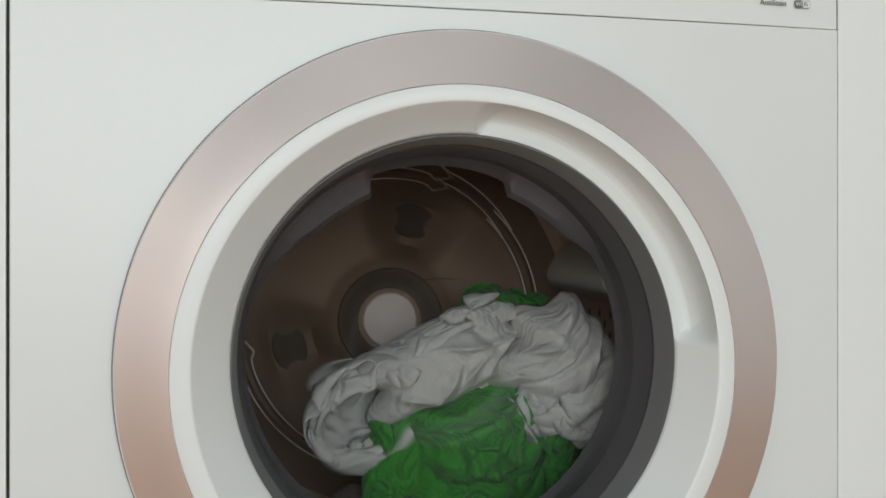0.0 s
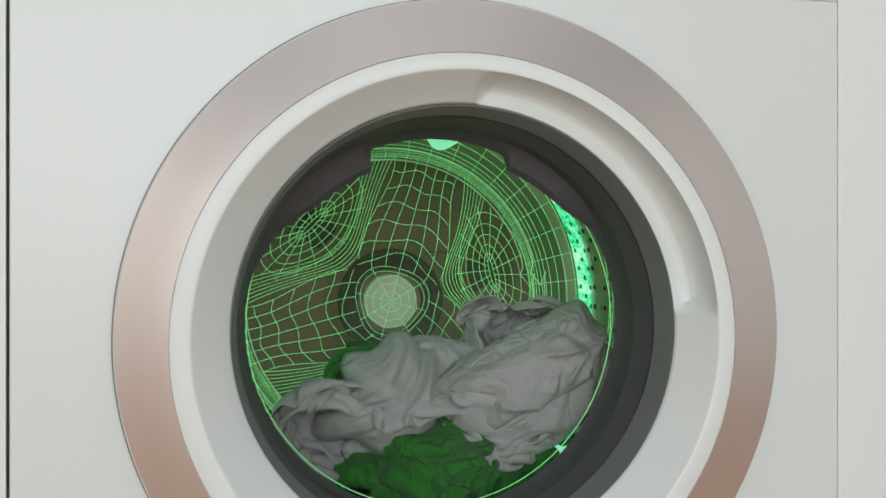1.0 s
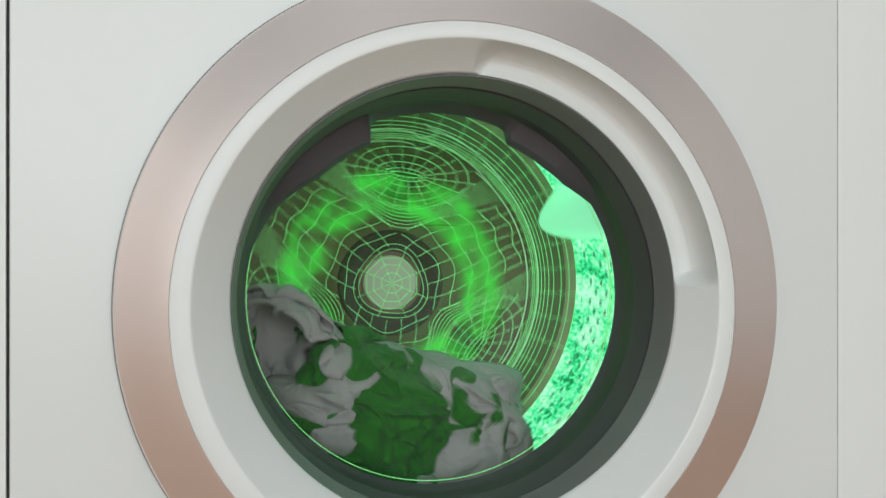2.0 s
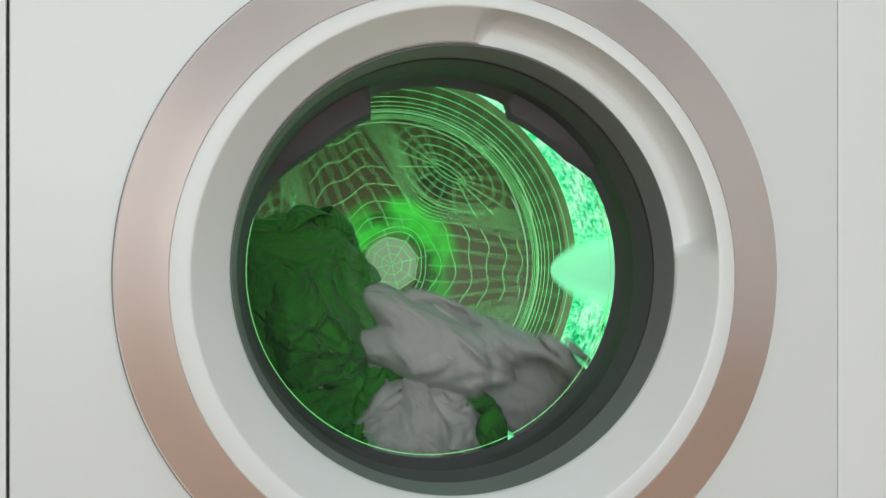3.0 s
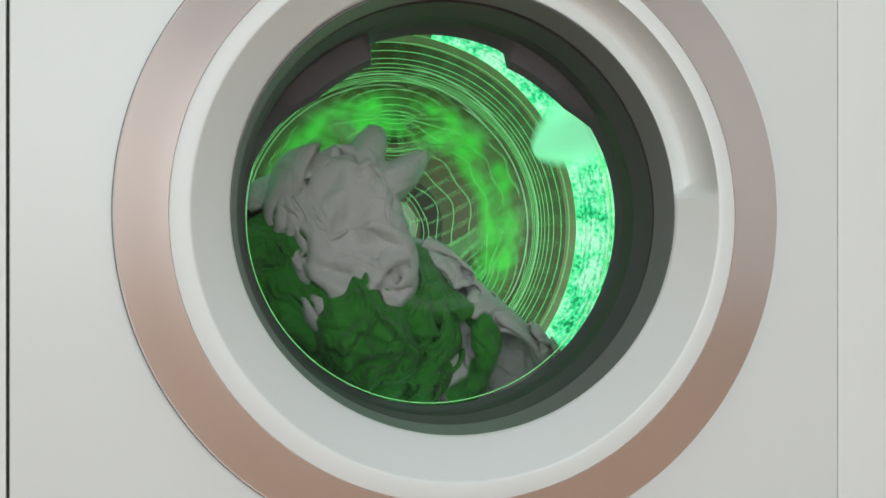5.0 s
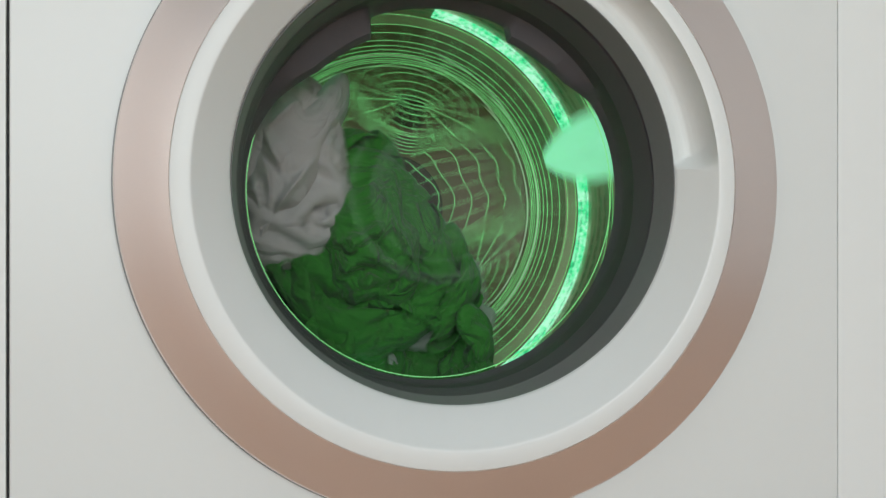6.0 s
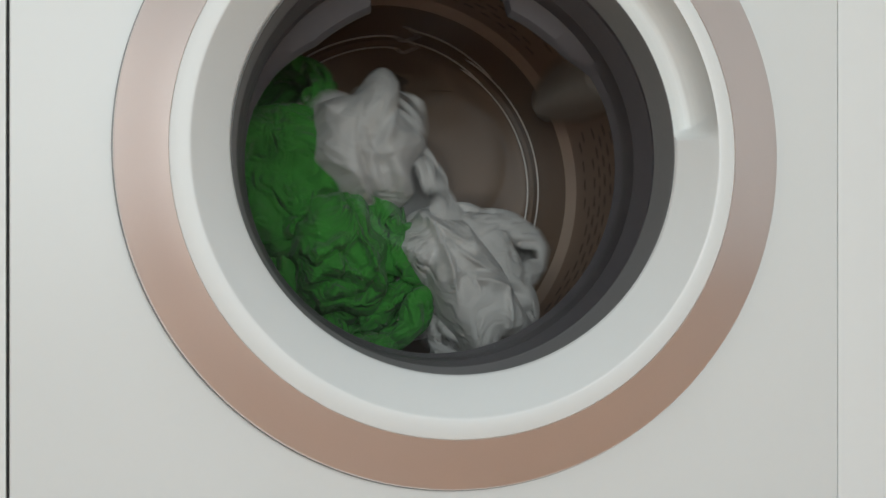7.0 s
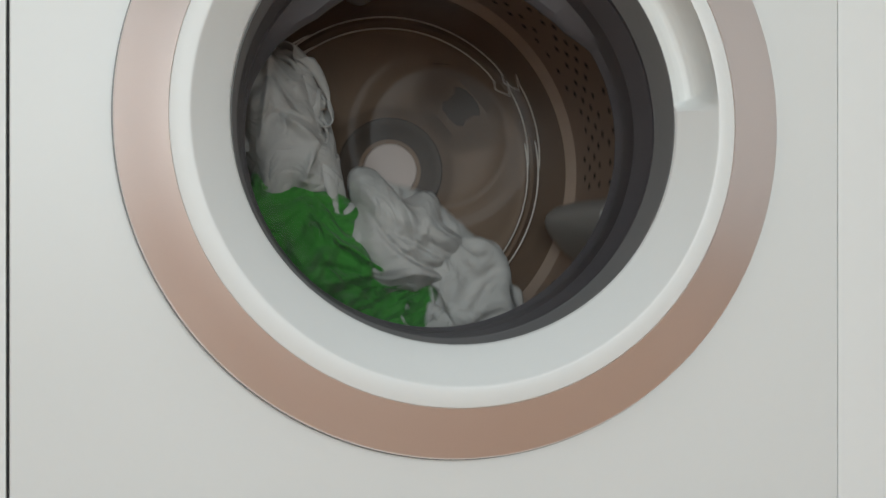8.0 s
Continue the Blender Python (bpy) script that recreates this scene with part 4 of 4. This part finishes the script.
    walk(pale_c, [
        (0.00, pose(0.135, 0.190, 0.410, 0, 0, 0)),
        (0.50, pose(0.118, 0.190, 0.426, 0, 6, 0)),
        (1.00, pose(0.028, 0.240, 0.373, 0, 10, 0)),
        (1.50, pose(-0.021, 0.250, 0.358, 0, 20, 0)),
        (1.70, pose(-0.027, 0.250, 0.362, 0, 26, 0)),
        (2.20, pose(0.068, 0.220, 0.306, 0, 50, 0)),
        (2.80, pose(0.040, 0.190, 0.313, 0, 70, 0)),
        (3.00, pose(0.003, 0.190, 0.294, 0, 80, 0)),
        (3.20, pose(-0.060, 0.190, 0.305, 0, 90, 0)),
        (3.50, pose(-0.105, 0.190, 0.391, 0, 110, 0)),
        (3.70, pose(-0.065, 0.190, 0.376, 0, 120, 0)),
        (4.00, pose(-0.043, 0.200, 0.446, 0, 130, 0)),
        (4.20, pose(-0.008, 0.190, 0.395, 0, 150, 0)),
        (4.30, pose(0.024, 0.190, 0.336, 0, 160, 0)),
        (4.50, pose(0.099, 0.190, 0.356, 0, 170, 0)),
        (4.70, pose(0.033, 0.270, 0.346, 0, 180, 0)),
        (5.20, pose(0.026, 0.230, 0.306, 0, 190, 0)),
        (5.80, pose(0.099, 0.190, 0.354, 0, 210, 0)),
        (6.00, pose(0.008, 0.260, 0.358, 0, 220, 0)),
        (6.20, pose(-0.095, 0.190, 0.414, 0, 240, 0)),
        (6.50, pose(-0.049, 0.190, 0.413, 0, 260, 0)),
        (6.80, pose(-0.115, 0.190, 0.492, 0, 280, 0)),
        (7.00, pose(-0.075, 0.215, 0.470, 0, 290, 0)),
        (7.20, pose(0.056, 0.215, 0.318, 0, 310, 0)),
        (7.50, pose(-0.115, 0.190, 0.446, 0, 330, 0)),
        (7.70, pose(-0.022, 0.200, 0.392, 0, 340, 0)),
        (8.00, pose(0.030, 0.195, 0.323, 0, 360, 0)),
    ])
    walk(pale_d, [
        (0.00, pose(-0.043, 0.200, 0.382, 0, 0, 0)),
        (0.50, pose(0.146, 0.200, 0.381, 0, -10, 0)),
        (1.00, pose(0.104, 0.250, 0.415, 0, 0, 0)),
        (1.50, pose(0.075, 0.250, 0.362, 0, 10, 0)),
        (1.70, pose(0.058, 0.250, 0.358, 0, 16, 0)),
        (2.20, pose(-0.130, 0.220, 0.381, 0, 40, 0)),
        (2.80, pose(-0.107, 0.200, 0.452, 0, 60, 0)),
        (3.00, pose(-0.137, 0.210, 0.370, 0, 70, 0)),
        (3.20, pose(-0.142, 0.210, 0.381, 0, 80, 0)),
        (3.50, pose(-0.125, 0.200, 0.370, 0, 90, 0)),
        (3.70, pose(-0.130, 0.200, 0.473, 0, 100, 0)),
        (4.00, pose(-0.022, 0.200, 0.352, 0, 110, 0)),
        (4.20, pose(-0.048, 0.200, 0.307, 0, 120, 0)),
        (4.50, pose(0.036, 0.200, 0.362, 0, 130, 0)),
        (4.70, pose(-0.135, 0.210, 0.411, 0, 140, 0)),
        (5.20, pose(-0.125, 0.210, 0.431, 0, 150, 0)),
        (5.80, pose(0.080, 0.200, 0.317, 0, 160, 0)),
        (6.00, pose(-0.140, 0.210, 0.413, 0, 170, 0)),
        (6.20, pose(0.022, 0.210, 0.457, 0, 180, 0)),
        (6.50, pose(0.031, 0.200, 0.308, 0, 190, 0)),
        (6.80, pose(0.004, 0.215, 0.311, 0, 200, 0)),
        (7.00, pose(0.066, 0.210, 0.365, 0, 210, 0)),
        (7.20, pose(0.105, 0.220, 0.328, 0, 220, 0)),
        (7.50, pose(-0.137, 0.210, 0.432, 0, 230, 0)),
        (7.70, pose(-0.137, 0.210, 0.407, 0, 240, 0)),
        (8.00, pose(-0.132, 0.200, 0.416, 0, 250, 0)),
    ])
    walk(pale_e, [
        (0.00, pose(0.016, 0.150, 0.426, 0, -20, 0)),
        (0.25, pose(0.001, 0.150, 0.399, 0, -22, 0)),
        (0.50, pose(-0.021, 0.150, 0.372, 0, -22, 0)),
        (0.75, pose(0.040, 0.145, 0.388, 0, -24, 0)),
        (1.00, pose(0.102, 0.138, 0.399, 0, -24, 0)),
        (1.25, pose(0.087, 0.138, 0.382, 0, -14, 0)),
        (1.50, pose(0.059, 0.138, 0.365, 0, -4, 0)),
        (1.70, pose(0.041, 0.138, 0.356, 0, 4, 0)),
        (2.20, pose(-0.009, 0.220, 0.351, 0, 20, 0)),
        (2.50, pose(-0.093, 0.240, 0.393, 0, -10, 0)),
        (2.80, pose(-0.067, 0.138, 0.451, 0, -15, 0)),
        (2.90, pose(-0.021, 0.138, 0.417, 0, 5, 0)),
        (3.00, pose(0.011, 0.138, 0.379, 0, 25, 0)),
        (3.20, pose(0.057, 0.150, 0.339, 0, 40, 0)),
        (3.40, pose(0.018, 0.250, 0.298, 0, 10, 0)),
        (3.60, pose(-0.007, 0.160, 0.360, 0, 35, 0)),
        (3.80, pose(-0.001, 0.138, 0.373, 0, 45, 0)),
        (4.00, pose(0.004, 0.138, 0.325, 0, 0, 0)),
        (4.20, pose(0.014, 0.138, 0.344, 0, 45, 0)),
        (4.30, pose(0.025, 0.200, 0.324, 0, 70, 0)),
        (4.50, pose(-0.130, 0.240, 0.371, 0, 95, 0)),
        (4.70, pose(-0.112, 0.138, 0.478, 0, 118, 0)),
        (5.20, pose(-0.054, 0.200, 0.431, 0, 135, 0)),
        (5.60, pose(-0.091, 0.270, 0.367, 0, 120, 0)),
        (5.80, pose(-0.135, 0.240, 0.413, 0, 110, 0)),
        (6.00, pose(-0.119, 0.138, 0.481, 0, 110, 0)),
        (6.20, pose(-0.079, 0.138, 0.489, 0, 170, 0)),
        (6.30, pose(-0.006, 0.138, 0.411, 0, 215, 0)),
        (6.50, pose(0.001, 0.138, 0.387, 0, 235, 0)),
        (6.60, pose(0.044, 0.138, 0.351, 0, 240, 0)),
        (6.80, pose(0.062, 0.220, 0.342, 0, 240, 0)),
        (7.00, pose(0.041, 0.138, 0.345, 0, 240, 0)),
        (7.20, pose(0.046, 0.138, 0.360, 0, 242, 0)),
        (7.35, pose(0.020, 0.260, 0.329, 0, 225, 0)),
        (7.50, pose(-0.091, 0.280, 0.365, 0, 200, 0)),
        (7.70, pose(-0.135, 0.170, 0.435, 0, 255, 0)),
        (8.00, pose(-0.125, 0.150, 0.460, 0, 260, 0)),
    ])
    walk(pale_f, [
        (0.00, pose(0.123, 0.145, 0.432, 0, -40, 0)),
        (0.50, pose(0.117, 0.145, 0.421, 0, -60, 0)),
        (1.00, pose(-0.028, 0.160, 0.372, 0, -50, 0)),
        (1.50, pose(-0.077, 0.160, 0.353, 0, -20, 0)),
        (1.70, pose(-0.082, 0.160, 0.351, 0, -20, 0)),
        (2.20, pose(-0.057, 0.160, 0.337, 0, 0, 0)),
        (2.80, pose(0.019, 0.140, 0.328, 0, 30, 0)),
        (3.00, pose(0.003, 0.145, 0.291, 0, 50, 0)),
        (3.20, pose(-0.115, 0.180, 0.404, 0, 95, 0)),
        (3.50, pose(-0.083, 0.138, 0.452, 0, 125, 0)),
        (3.70, pose(-0.079, 0.138, 0.472, 0, 130, 0)),
        (3.85, pose(-0.097, 0.138, 0.511, 0, 160, 0)),
        (4.00, pose(-0.062, 0.138, 0.516, 0, 192, 0)),
        (4.20, pose(-0.093, 0.138, 0.485, 0, 220, 0)),
        (4.30, pose(-0.035, 0.138, 0.531, 0, 265, 0)),
        (4.40, pose(0.031, 0.150, 0.447, 0, 290, 0)),
        (4.50, pose(0.086, 0.145, 0.328, 0, 320, 0)),
        (4.70, pose(0.020, 0.260, 0.291, 0, 330, 0)),
        (5.20, pose(0.020, 0.260, 0.330, 0, 340, 0)),
        (5.80, pose(0.094, 0.145, 0.322, 0, 300, 0)),
        (6.00, pose(0.043, 0.260, 0.313, 0, 330, 0)),
        (6.20, pose(-0.034, 0.145, 0.462, 0, 380, 0)),
        (6.30, pose(-0.115, 0.180, 0.466, 0, 420, 0)),
        (6.50, pose(-0.112, 0.138, 0.506, 0, 425, 0)),
        (6.60, pose(-0.074, 0.138, 0.519, 0, 440, 0)),
        (6.80, pose(-0.001, 0.138, 0.449, 0, 380, 0)),
        (7.00, pose(-0.052, 0.138, 0.473, 0, 440, 0)),
        (7.10, pose(-0.071, 0.240, 0.412, 0, 440, 0)),
        (7.30, pose(-0.124, 0.240, 0.396, 0, 440, 0)),
        (7.40, pose(-0.123, 0.138, 0.446, 0, 440, 0)),
        (7.50, pose(-0.107, 0.138, 0.463, 0, 435, 0)),
        (7.70, pose(-0.055, 0.138, 0.429, 0, 425, 0)),
        (7.80, pose(-0.040, 0.138, 0.403, 0, 405, 0)),
        (8.00, pose(-0.023, 0.138, 0.367, 0, 395, 0)),
    ])
    walk(green_d, [
        (0.00, pose(0.044, 0.140, 0.360, 0, -10, 0)),
        (0.50, pose(0.019, 0.140, 0.338, 0, 0, 0)),
        (1.00, pose(0.019, 0.140, 0.310, 0, 0, 0)),
        (1.50, pose(0.025, 0.145, 0.301, 0, 0, 0)),
        (1.70, pose(0.020, 0.145, 0.309, 0, 5, 0)),
        (2.20, pose(-0.058, 0.150, 0.339, 0, 20, 0)),
        (2.80, pose(-0.083, 0.140, 0.381, 0, 60, 0)),
        (3.00, pose(-0.097, 0.140, 0.396, 0, 60, 0)),
        (3.20, pose(-0.030, 0.140, 0.367, 0, 40, 0)),
        (3.50, pose(0.024, 0.140, 0.335, 0, 10, 0)),
        (3.70, pose(-0.014, 0.150, 0.320, 0, 10, 0)),
        (4.00, pose(-0.121, 0.145, 0.427, 0, 80, 0)),
        (4.20, pose(-0.107, 0.140, 0.385, 0, 60, 0)),
        (4.50, pose(-0.055, 0.138, 0.387, 0, 60, 0)),
        (4.70, pose(-0.059, 0.138, 0.335, 0, 40, 0)),
        (5.20, pose(-0.050, 0.140, 0.363, 0, 60, 0)),
        (5.80, pose(-0.059, 0.138, 0.379, 0, 60, 0)),
        (6.00, pose(-0.045, 0.138, 0.408, 0, 70, 0)),
        (6.20, pose(-0.059, 0.140, 0.355, 0, 30, 0)),
        (6.50, pose(-0.111, 0.145, 0.354, 0, 40, 0)),
        (6.80, pose(-0.130, 0.145, 0.414, 0, 70, 0)),
        (7.00, pose(-0.074, 0.138, 0.377, 0, 70, 0)),
        (7.20, pose(-0.074, 0.138, 0.434, 0, 75, 0)),
        (7.50, pose(-0.016, 0.138, 0.371, 0, 35, 0)),
        (7.70, pose(-0.030, 0.140, 0.318, 0, 25, 0)),
        (8.00, pose(-0.083, 0.138, 0.345, 0, 40, 0)),
    ])


motions()
